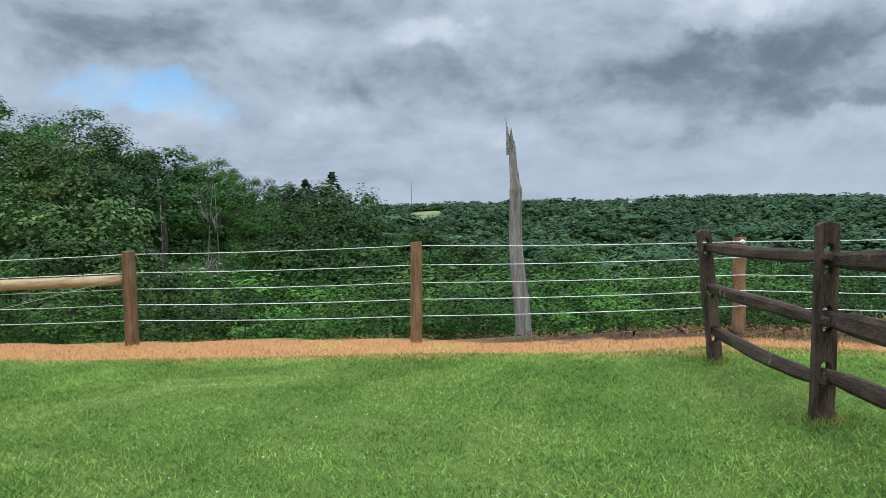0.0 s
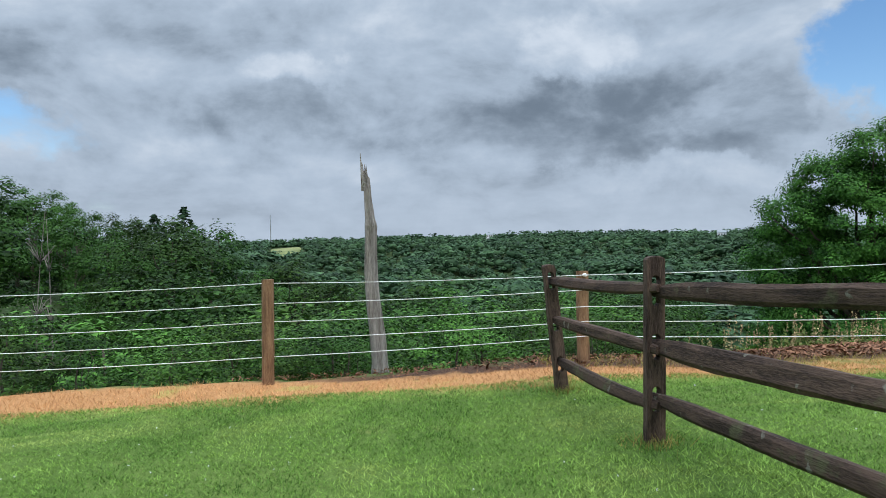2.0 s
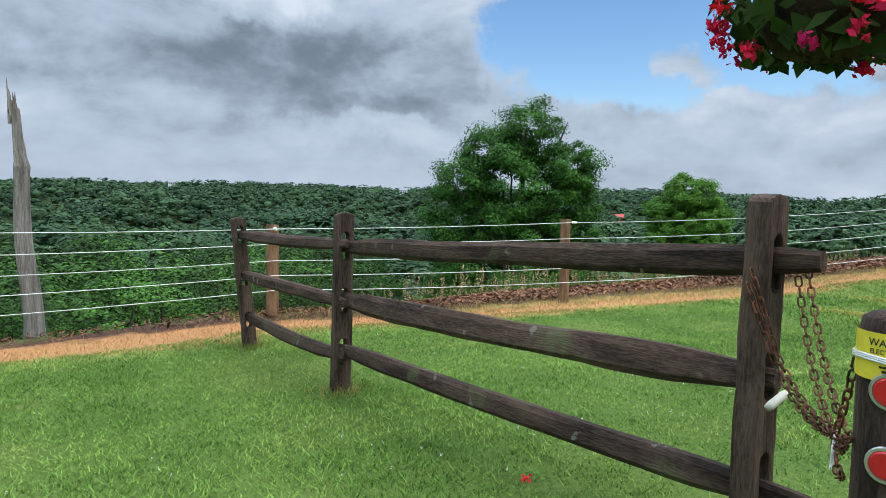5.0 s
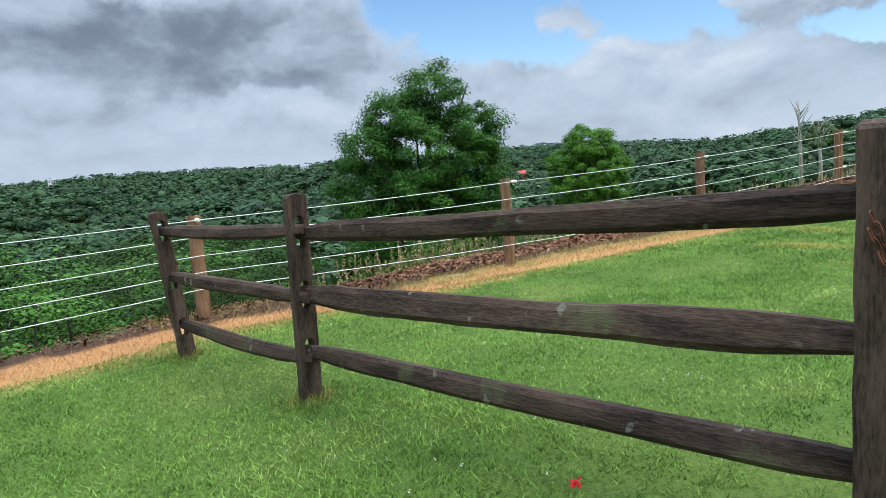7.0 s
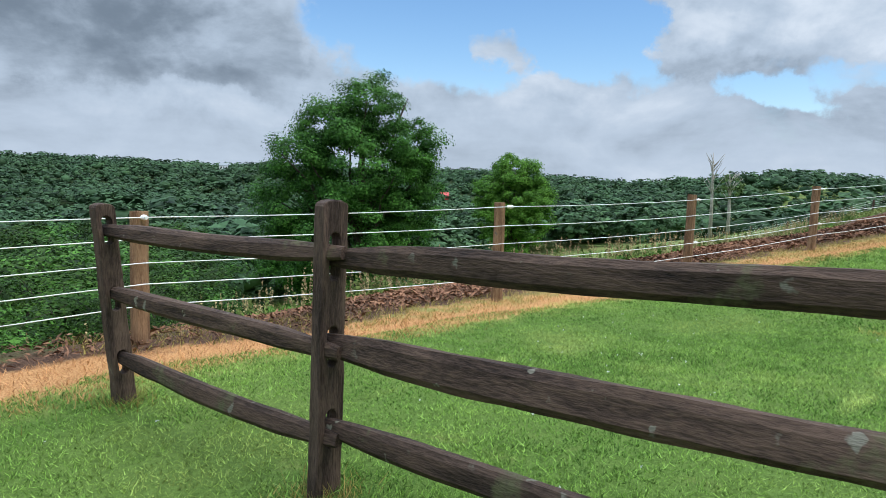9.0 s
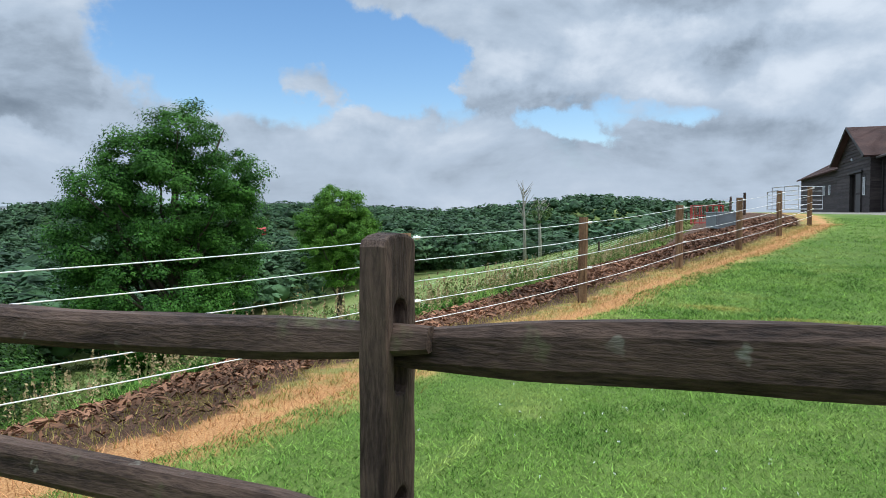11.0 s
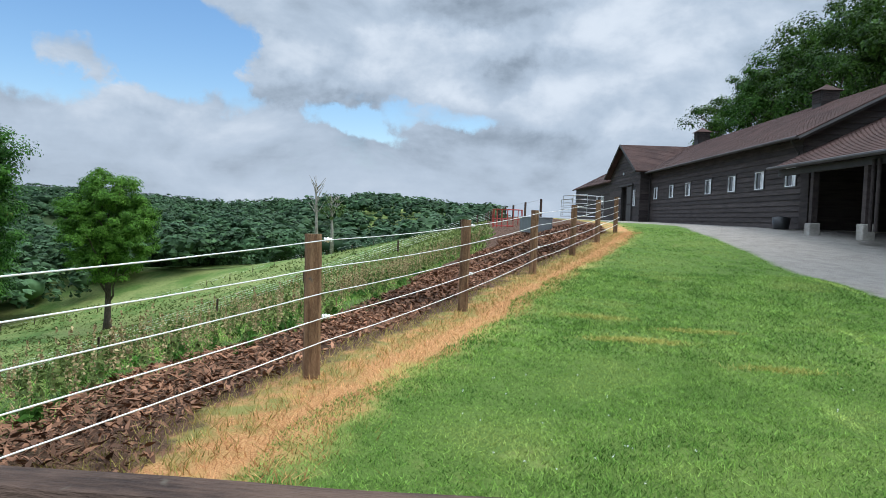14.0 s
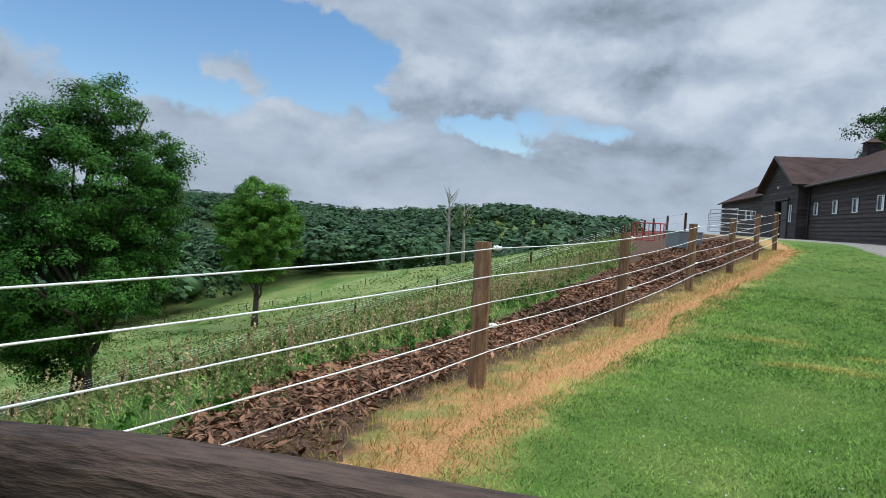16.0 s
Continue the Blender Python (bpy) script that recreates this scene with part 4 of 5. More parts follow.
def pine(x, y, top, seed):
    r = np.random.default_rng(seed)
    h = top - gz(x, y)
    t = thing("pine_tree", "dark pine standing above the wooded ridge", "tree", on_ground(x, y))
    part("trunk", tube(bmesh.new(), [(0, 0, -0.5), (0.1, 0, h * 0.5), (0, 0, h)], [0.35, 0.25, 0.04], 7), M_BARK, t)
    n = 420
    f = r.uniform(0.35, 1, n) ** 0.9
    a = r.uniform(0, 6.28, n)
    rad = (1 - f) * h * 0.62 * r.uniform(0.3, 1, n) + 0.35
    c = np.stack([np.cos(a) * rad, np.sin(a) * rad, f * h - rad * 0.1], -1)
    v, fc = leaves(c, np.stack([np.cos(a) * 0.5, np.sin(a) * 0.5, np.ones(n)], -1) + r.normal(size=(n, 3)) * 0.3, 0.75, r)
    part("crown", mesh_of("crown", v, fc, (M_NEEDLE,)), None, t)


pine(-30.3, 170, 12.4, 3)
pine(-36.5, 168, 10.6, 4)
for x, y, hh, sd in ((-14.2, 38.5, 9.4, 31), (-12.4, 37.5, 8.0, 32), (-16.2, 38, 6.6, 33)):
    r = np.random.default_rng(sd)
    top = hh * 0.42 - gz(x, y)
    t = thing("bare_tree", "leafless grey dead tree among the green woods", "dead tree", on_ground(x, y))
    lean = r.uniform(-1.0, 1.0)
    stem = [Vector((lean * f * f + 0.12 * math.sin(f * 7 + sd), 0.1 * math.sin(f * 5), -1 + (top + 1) * f)) for f in np.linspace(0, 1, 9)]
    bm = tube(bmesh.new(), stem, [0.10 - 0.0115 * k for k in range(9)], 7)
    for k in range(38):
        f = r.uniform(0.35, 0.97)
        base = stem[int(f * 8)]
        a = r.uniform(0, 6.28)
        reach = r.uniform(0.5, 2.2) * (1.25 - f)
        tube(bm, limb_points(base, base + Vector((math.cos(a) * reach, math.sin(a) * reach, reach * r.uniform(0.8, 1.8))), r, 4, 0.0), [0.036, 0.03, 0.023, 0.016, 0.008], 5)
    part("trunk", bm, M_GREYBARK, t, smooth=True)

# ---- barn ----
ANG = math.degrees(math.atan2(1.75, 23.1))
BARN = pose(32.0, -6.05, 1.42, 0, 0, ANG)       # x along the front wall, y into the yard, z up from the sill
barn = thing("barn", "long dark-stained wooden barn with brown shingle roof", "barn", BARN)
EAVE, RIDGE, HALF = 4.0, 6.65, 5.0


def siding(length, height, origin, turn, holes=(), gable=None, parent=None, step=0.25):
    """Lapped boards on one wall face, cut where openings are; gable gives the rise of a pointed head."""
    wall = new("wall", None)
    bm = bmesh.new()
    # backing with the openings left out, as a grid of blocks
    xs = sorted({0, length, *[h[0] for h in holes], *[h[1] for h in holes]})
    zs = sorted({0, height, *[h[2] for h in holes], *[h[3] for h in holes]})
    for x0, x1 in zip(xs, xs[1:]):
        for z0, z1 in zip(zs, zs[1:]):
            if not any(h[0] <= x0 and x1 <= h[1] and h[2] <= z0 and z1 <= h[3] for h in holes):
                box(bm, (x0, -0.14, z0), (x1, -0.012, z1))
    if gable:
        v = [bm.verts.new(p) for p in ((0, -0.14, height), (length, -0.14, height), (length / 2, -0.14, height + gable), (0, -0.012, height), (length, -0.012, height), (length / 2, -0.012, height + gable))]
        for f in ((0, 1, 2), (5, 4, 3), (0, 3, 4, 1), (1, 4, 5, 2), (2, 5, 3, 0)):
            bm.faces.new([v[i] for i in f])
    bpy.data.objects.remove(wall)
    wall = part("wall", bm, M_TRIMDARK, parent or barn)
    wall.matrix_basis = origin @ pose(0, 0, 0, 0, 0, turn)
    z = 0.0
    top = height + (gable or 0)
    while z < top - 0.05:
        z1 = min(z + step, top)
        if z >= height and gable:
            f = (z - height) / gable
            spans = [(length / 2 * f + 0.03, length - length / 2 * f - 0.03)]
        else:
            cuts = sorted((h[0], h[1]) for h in holes if h[2] < z1 - 0.02 and h[3] > z + 0.02)
            spans, x = [], 0.0
            for a, b in cuts:
                if a > x + 0.02:
                    spans.append((x, a))
                x = max(x, b)
            if x < length - 0.02:
                spans.append((x, length))
        cut = length / 2 * (min(z1, top) - max(z, height)) / gable if gable and z1 > height else 0.0
        for a, b in spans:
            bm = bmesh.new()
            a1, b1 = (a + cut, b - cut) if z >= height and b - a > 2 * cut else (a, b)
            lift = 0.036
            v = [bm.verts.new(p) for p in ((a, -0.012, z), (b, -0.012, z), (b, lift, z), (a, lift, z), (a1, -0.012, z1), (b1, -0.012, z1), (b1, -0.002, z1), (a1, -0.002, z1))]
            for f in ((0, 1, 2, 3), (7, 6, 5, 4), (3, 2, 6, 7), (0, 3, 7, 4), (1, 5, 6, 2), (0, 4, 5, 1)):
                bm.faces.new([v[i] for i in f])
            part("board", bm, M_SIDING, wall)
        z = z1
    return wall


def roof_slope(a, b, c, d, thick=0.12, parent=None):
    """A roof plane by its corners: eave a-b, ridge c-d; with shingle courses stepped up it."""
    a, b, c, d = (Vector(p) for p in (a, b, c, d))
    nrm = (b - a).cross(d - a).normalized()
    if nrm.z < 0:
        nrm = -nrm
    bm = bmesh.new()
    rows = max(3, int((d - a).length / 0.20))
    left, right = [], []
    for i in range(rows):
        for f, lift in ((i / rows, 0.014), ((i + 1) / rows, 0.002)):
            left.append(bm.verts.new(a.lerp(d, f) + nrm * lift))
            right.append(bm.verts.new(b.lerp(c, f) + nrm * lift))
    for p, q in ((d, c), (a, b)):
        left.append(bm.verts.new(p - nrm * thick))
        right.append(bm.verts.new(q - nrm * thick))
    n = len(left)
    for i in range(n):
        bm.faces.new((left[i], right[i], right[(i + 1) % n], left[(i + 1) % n]))
    bm.faces.new(left)
    bm.faces.new(right[::-1])
    return part("roof", bm, M_SHINGLE, parent or barn, "brown shingle roof slope")


part("foundation", a_box((-0.02, -2 * 5.0 + 0.2, -0.9), (57.2, -0.05, 0.02)), M_CONCRETE, barn, "low concrete foundation")
WIN_A = (0.95, 4.05, 7.4, 10.85, 14.4, 17.8, 21.55)
WW, WZ0, WZ1 = 1.02, 1.82, 2.66
LONG = 57.2
W0, W1, WOUT = 23.1, 33.5, 0.78                   # the cross wing
holes = [(a - WW / 2 if a > 1 else 0.45, a + WW / 2 if a > 1 else 1.45, WZ0, WZ1) for a in WIN_A]
siding(W0, EAVE, Matrix.Identity(4), 0, holes)
DOOR = (27.0, 29.1, 0.0, 2.95)
WDOOR = (24.3, 25.1, 1.35, 2.6)
siding(W1 - W0, EAVE, pose(W0, WOUT, 0), 0, [(DOOR[0] - W0, DOOR[1] - W0, 0.0, 2.95), (WDOOR[0] - W0, WDOOR[1] - W0, WDOOR[2], WDOOR[3])], 2.35)
siding(WOUT, EAVE, pose(W0, 0, 0), 90)            # returns of the wing, one each side
back = siding(WOUT, EAVE, pose(W1, WOUT, 0), -90)
siding(LONG - W1, EAVE, pose(W1, 0, 0), 0, [(7.0, 8.0, WZ0, WZ1), (9.4, 10.4, WZ0, WZ1)])
siding(2 * HALF, EAVE, pose(0, -2 * HALF, 0), 90, (), RIDGE - EAVE)
siding(2 * HALF, EAVE, pose(LONG, 0, 0), -90, (), RIDGE - EAVE)
siding(LONG, EAVE, pose(LONG, -2 * HALF, 0), 180, step=0.8)
OV = 0.45
SL = (RIDGE - EAVE) / HALF
roof_slope((-OV, OV, EAVE - SL * OV + 0.1), (LONG + OV, OV, EAVE - SL * OV + 0.1), (LONG + OV, -HALF, RIDGE + 0.1), (-OV, -HALF, RIDGE + 0.1))
roof_slope((-OV, -2 * HALF - OV, EAVE - SL * OV + 0.1), (LONG + OV, -2 * HALF - OV, EAVE - SL * OV + 0.1), (LONG + OV, -HALF, RIDGE + 0.1), (-OV, -HALF, RIDGE + 0.1))
WM, WRISE = (W0 + W1) / 2, 2.35
wsl = WRISE / ((W1 - W0) / 2)
for side in (-1, 1):
    ex = WM + side * ((W1 - W0) / 2 + 0.35)
    ez = EAVE - wsl * 0.35 + 0.12
    roof_slope((ex, WOUT + 0.5, ez), (ex, -4.2, ez), (WM, -4.2, EAVE + WRISE + 0.12), (WM, WOUT + 0.5, EAVE + WRISE + 0.12))
    dx = Vector((WM - ex, 0, EAVE + WRISE - ez))
    bm = bmesh.new()
    tube(bm, [(ex, WOUT + 0.52, ez - 0.06), (WM, WOUT + 0.52, EAVE + WRISE + 0.05)], [0.12, 0.12], 4, (0.4, 1.0))
    part("rake_board", bm, M_TRIMDARK, barn)
part("rake_board", tube(bmesh.new(), [(-OV - 0.03, OV, EAVE - SL * OV - 0.05), (-OV - 0.03, -HALF, RIDGE - 0.05)], [0.10, 0.10], 4, (0.4, 1.0)), M_TRIMDARK, barn)
part("gutter", tube(bmesh.new(), [(-OV, OV + 0.06, EAVE - SL * OV + 0.02), (W0 - 0.3, OV + 0.06, EAVE - SL * OV + 0.02)], [0.075, 0.075], 8), M_TRIMDARK, barn, "dark half-round eave gutter")
part("downpipe", tube(bmesh.new(), [(W0 - 0.18, 0.1, 0.1), (W0 - 0.18, 0.1, EAVE - 0.3)], [0.05, 0.05], 8), M_TRIMDARK, barn)
part("downpipe", tube(bmesh.new(), [(0.25, OV, EAVE - 0.25), (0.2, 0.09, EAVE - 0.8), (0.2, 0.09, 2.2)], [0.05, 0.05, 0.05], 8), M_TRIMDARK, barn)


def window(x0, x1, z0, z1, y=0.0):
    win = part("window", a_box((x0 - 0.06, y - 0.06, z0 - 0.07), (x1 + 0.06, y + 0.035, z0 - 0.002)), M_TRIMDARK, barn)
    mid = x0 + (x1 - x0) * 0.36
    for lo, hi in (((x0, y - 0.08, z0), (x0 + 0.04, y + 0.03, z1)), ((x1 - 0.04, y - 0.08, z0), (x1, y + 0.03, z1)), ((x0, y - 0.08, z1 - 0.04), (x1, y + 0.028, z1)), ((x0, y - 0.08, z0), (x1, y + 0.028, z0 + 0.04)), ((mid - 0.02, y - 0.07, z0), (mid + 0.02, y + 0.022, z1))):
        part("frame", a_box(lo, hi, 0.006), M_WHITE, win)
    for lo, hi in (((x0 - 0.08, y, z0 - 0.002), (x0 - 0.002, y + 0.05, z1 + 0.08)), ((x1 + 0.002, y, z0 - 0.002), (x1 + 0.08, y + 0.05, z1 + 0.08)), ((x0 - 0.002, y, z1 + 0.002), (x1 + 0.002, y + 0.048, z1 + 0.08))):
        part("trim", a_box(lo, hi), M_TRIMDARK, win)
    part("pane", a_box((mid, y - 0.05, z0 + 0.03), (x1 - 0.03, y - 0.035, z1 - 0.03)), M_DARKGLASS, win, "dark glass half")
    part("pane", a_box((x0 + 0.03, y - 0.035, z0 + 0.03), (mid, y - 0.02, z1 - 0.03)), M_WHITE, win, "white closed sash half")
    return win


for h in holes:
    window(*h)
for a in (W1 + 7.0, W1 + 9.4):
    window(a, a + 1.0, WZ0, WZ1)
window(WDOOR[0], WDOOR[1], WDOOR[2], WDOOR[3], WOUT)
bm = bmesh.new()
box(bm, (DOOR[0] - 0.1, WOUT - 4, -0.02), (DOOR[1] + 0.1, WOUT - 3.9, 3.0))
box(bm, (DOOR[0] - 0.14, WOUT - 4, -0.02), (DOOR[0] - 0.04, WOUT - 0.14, 3.0))
box(bm, (DOOR[1] + 0.04, WOUT - 4, -0.02), (DOOR[1] + 0.14, WOUT - 0.14, 3.0))
box(bm, (DOOR[0] - 0.1, WOUT - 4, 2.97), (DOOR[1] + 0.1, WOUT - 0.14, 3.05))
part("passage", bm, M_INSIDE, barn, "dark passage behind the open door")
door = part("sliding_door", a_box((25.2, WOUT + 0.03, 0.05), (26.95, WOUT + 0.09, 2.9), 0.005), M_TRIMDARK, barn, "dark sliding door pushed open")
for lo, hi in (((25.2, WOUT + 0.09, 0.05), (25.34, WOUT + 0.115, 2.9)), ((26.81, WOUT + 0.09, 0.05), (26.95, WOUT + 0.115, 2.9)), ((25.34, WOUT + 0.09, 1.4), (26.81, WOUT + 0.113, 1.54))):
    part("batten", a_box(lo, hi), M_SIDING, door)
part("door_track", a_box((25.0, WOUT + 0.02, 2.98), (29.4, WOUT + 0.16, 3.12), 0.01), M_TRIMDARK, barn)
lamp = part("wall_lamp", a_box((28.15, WOUT + 0.02, 3.95), (28.45, WOUT + 0.12, 4.15), 0.02), M_GALV, barn, "small floodlight over the door")


def cupola(x, RIDGE):
    cup = part("cupola", a_box((x - 0.47, -HALF - 0.47, RIDGE - 0.5), (x + 0.47, -HALF + 0.47, RIDGE + 0.85), 0.01), M_TRIMDARK, barn, "louvred roof cupola")
    for k in range(6):
        z = RIDGE + 0.22 + k * 0.115
        for lo, hi in (((x - 0.40, -HALF + 0.47, z), (x + 0.40, -HALF + 0.52, z + 0.07)), ((x - 0.52, -HALF - 0.40, z), (x - 0.47, -HALF + 0.40, z + 0.07))):
            part("slat", a_box(lo, hi), M_SIDING, cup)
    bm = bmesh.new()
    v = [bm.verts.new((x + sx * 0.64, -HALF + sy * 0.64, RIDGE + 0.85)) for sx, sy in ((-1, -1), (1, -1), (1, 1), (-1, 1))]
    v2 = [bm.verts.new((x + sx * 0.14, -HALF + sy * 0.14, RIDGE + 1.15)) for sx, sy in ((-1, -1), (1, -1), (1, 1), (-1, 1))]
    for i in range(4):
        bm.faces.new((v[i], v[(i + 1) % 4], v2[(i + 1) % 4], v2[i]))
    bm.faces.new(v[::-1])
    tip = bm.verts.new((x, -HALF, RIDGE + 1.26))
    for i in range(4):
        bm.faces.new((v2[i], v2[(i + 1) % 4], tip))
    part("cap", bm, M_SHINGLE, cup)


cupola(8.2, RIDGE - 0.15)
cupola(27.0, RIDGE)

# open porch on the near end
PX0, PX1, PF = -9.6, -0.14, 1.0
psl = 0.5
pz = 2.52
roof_slope((PX0 - 0.3, PF + 0.3, pz), (PX1 - 0.02, PF + 0.3, pz), (PX1 - 0.02, -HALF, pz + psl * (HALF + PF + 0.3)), (PX0 - 0.3, -HALF, pz + psl * (HALF + PF + 0.3)))
roof_slope((PX0 - 0.3, -11.5, pz), (PX1 - 0.02, -11.5, pz), (PX1 - 0.02, -HALF, pz + psl * (HALF + PF + 0.3)), (PX0 - 0.3, -HALF, pz + psl * (HALF + PF + 0.3)))
part("gutter", tube(bmesh.new(), [(PX0 - 0.3, PF + 0.36, pz - 0.06), (PX1 + 0.3, PF + 0.36, pz - 0.06)], [0.08, 0.08], 8), M_TRIMDARK, barn)
part("porch_beam", a_box((PX0, PF - 0.12, pz - 0.36), (PX1, PF + 0.06, pz - 0.10), 0.01), M_TRIMDARK, barn)
for x in (-3.0, -6.4):
    p = part("porch_post", a_box((x - 0.11, PF - 0.14, 0.25), (x + 0.11, PF + 0.08, pz - 0.36), 0.012), M_SIDING, barn, "square dark porch post")
    part("footing", a_box((x - 0.2, PF - 0.23, -0.3), (x + 0.2, PF + 0.17, 0.24), 0.03), M_CONCRETE, p, "pale concrete post footing")
for x in (-6.85, -7.15):
    part("porch_pipe", tube(bmesh.new(), [(x, PF + 0.1, 0.0), (x, PF + 0.1, pz - 0.2)], [0.06, 0.06], 8), M_SIDING, barn)
bm = bmesh.new()
box(bm, (PX0, -5.0, -0.2), (PX1, -4.85, pz + 1.2))
box(bm, (PX0 - 0.15, -5.0, -0.2), (PX0, PF - 0.3, pz + 0.3))
part("porch_wall", bm, M_INSIDE, barn, "dark recessed wall under the porch")
part("porch_side", a_box((-0.8, -0.05, 0.0), (PX1, 0.1, pz - 0.1)), M_SIDING, barn)
tub = thing("feed_tub", "black plastic tub standing beside the barn wall", "tub", BARN @ pose(0.1, 0.7, gz(32, -5.4) - 1.42))
part("tub", tube(bmesh.new(), [(0, 0, 0), (0, 0, 0.05), (0, 0, 0.5), (0, 0, 0.55), (0, 0, 0.5), (0, 0, 0.1)], [0.3, 0.31, 0.36, 0.38, 0.33, 0.28], 18), M_BLACK, tub, smooth=True)

# tall trees behind the barn
for x, y, top, rad, low, sd in ((93, -20, 12.6, 5.0, 0.3, 81), (84, -20.5, 18.5, 6.0, 0.3, 82), (74, -21, 19.5, 6.0, 0.3, 86), (67, -22, 21.5, 6.5, 0.28, 83), (57, -21.5, 20, 6.5, 0.28, 84), (48, -21, 19, 6, 0.28, 85), (18.6, -9.4, 14.5, 5.2, 0.36, 87)):
    make_tree("tall_tree", "tall leafy tree rising behind the barn", on_ground(x, y), top - gz(x, y), rad, sd, 160, 210, 1.25, 0.13, M_LEAF_TREE, low, 0.35, 18, group="trees behind the barn")

# ---- gate post, chain and hanging basket ----
GX, GY = 2.155, 0.985
gate_post = thing("gate_post", "weathered round gate post with yellow warning tape", "post", on_ground(GX, GY))
GH = 1.235 - gz(GX, GY)
part("post", tube(bmesh.new(), [(0, 0, -0.3), (0, 0, 0.3), (0.004, 0, 0.7), (0, 0, GH - 0.05), (0, 0, GH - 0.012), (0, 0, GH)], [0.105, 0.103, 0.102, 0.101, 0.094, 0.075], 22), M_POST_DARK, gate_post, smooth=True)
tape = part("tape", tube(bmesh.new(), [(0, 0, GH - 0.155), (0, 0, GH - 0.04)], [0.1045, 0.1045], 30, cap=False), M_YELLOWTAPE, gate_post, "yellow plastic warning tape")
FACE = math.atan2(0.42 - GY, 0.35 - GX) - 0.22           # the side that the lawn sees


def bent_text(words, size, z, parent, shift=0.0):
    cu = bpy.data.curves.new("words", "FONT")
    cu.body, cu.size, cu.align_x, cu.extrude = words, size, "CENTER", 0.0004
    tmp = bpy.data.objects.new("words", cu)
    scene.collection.objects.link(tmp)
    me = bpy.data.meshes.new_from_object(tmp.evaluated_get(bpy.context.evaluated_depsgraph_get()))
    bpy.data.objects.remove(tmp)
    for v in me.vertices:
        a = FACE + (v.co.x + shift) / 0.1052
        rr = 0.1052 + v.co.z
        v.co = Vector((math.cos(a) * rr, math.sin(a) * rr, z + v.co.y))
    me.materials.clear()
    part("lettering", me, M_INK, parent, "black printed lettering")


bent_text("WARNING!", 0.026, GH - 0.072, tape, 0.01)
bent_text("ELECTRIC FENCE", 0.0165, GH - 0.090, tape, 0.01)
for k in range(3):
    a0 = FACE - 0.22 + 0.06 * k
    bm = bmesh.new()
    for j in range(7):
        a = a0 + j * 0.075
        box(bm, (math.cos(a) * 0.1048 - 0.003, math.sin(a) * 0.1048 - 0.003, GH - 0.122 - 0.010 * k), (math.cos(a) * 0.1048 + 0.003, math.sin(a) * 0.1048 + 0.003, GH - 0.117 - 0.010 * k))
    part("print_bar", bm, M_INK, tape)
for k in range(3):
    part("cord", tube(bmesh.new(), [(math.cos(a) * 0.109, math.sin(a) * 0.109, GH - 0.108 + 0.005 * k + 0.003 * math.sin(a * 3)) for a in np.linspace(0, 2 * math.pi, 30)], [0.0028] * 30, 6), M_INSUL, gate_post, "white cord wound round the post")
for dz in (0.175, 0.350):
    c = Vector((math.cos(FACE) * 0.101, math.sin(FACE) * 0.101, GH - dz))
    m = pose(*c, 90, 0, math.degrees(FACE) + 90)
    bm = tube(bmesh.new(), [(0, 0, 0), (0, 0, 0.006), (0, 0, 0.012)], [0.037, 0.037, 0.030], 22)
    q = part("reflector", bm, M_REFLECT, gate_post, "round red reflector", smooth=False)
    q.matrix_basis = m
    bm = tube(bmesh.new(), [Vector((math.cos(a) * 0.039, math.sin(a) * 0.039, 0.004)) for a in np.linspace(0, 2 * math.pi, 26)], [0.006] * 26, 6)
    r = part("ring", bm, M_RING, q, "dull metal rim")


def chain_link():
    bm = bmesh.new()
    pts = []
    for k in range(17):
        a = 2 * math.pi * k / 16
        pts.append(Vector((math.cos(a) * 0.010 + 0.012 * (1 if math.cos(a) > 0 else -1) * (abs(math.cos(a)) > 0.05), math.sin(a) * 0.0105, 0)))
    return tube(bm, pts, [0.0034] * 17, 6, cap=False)


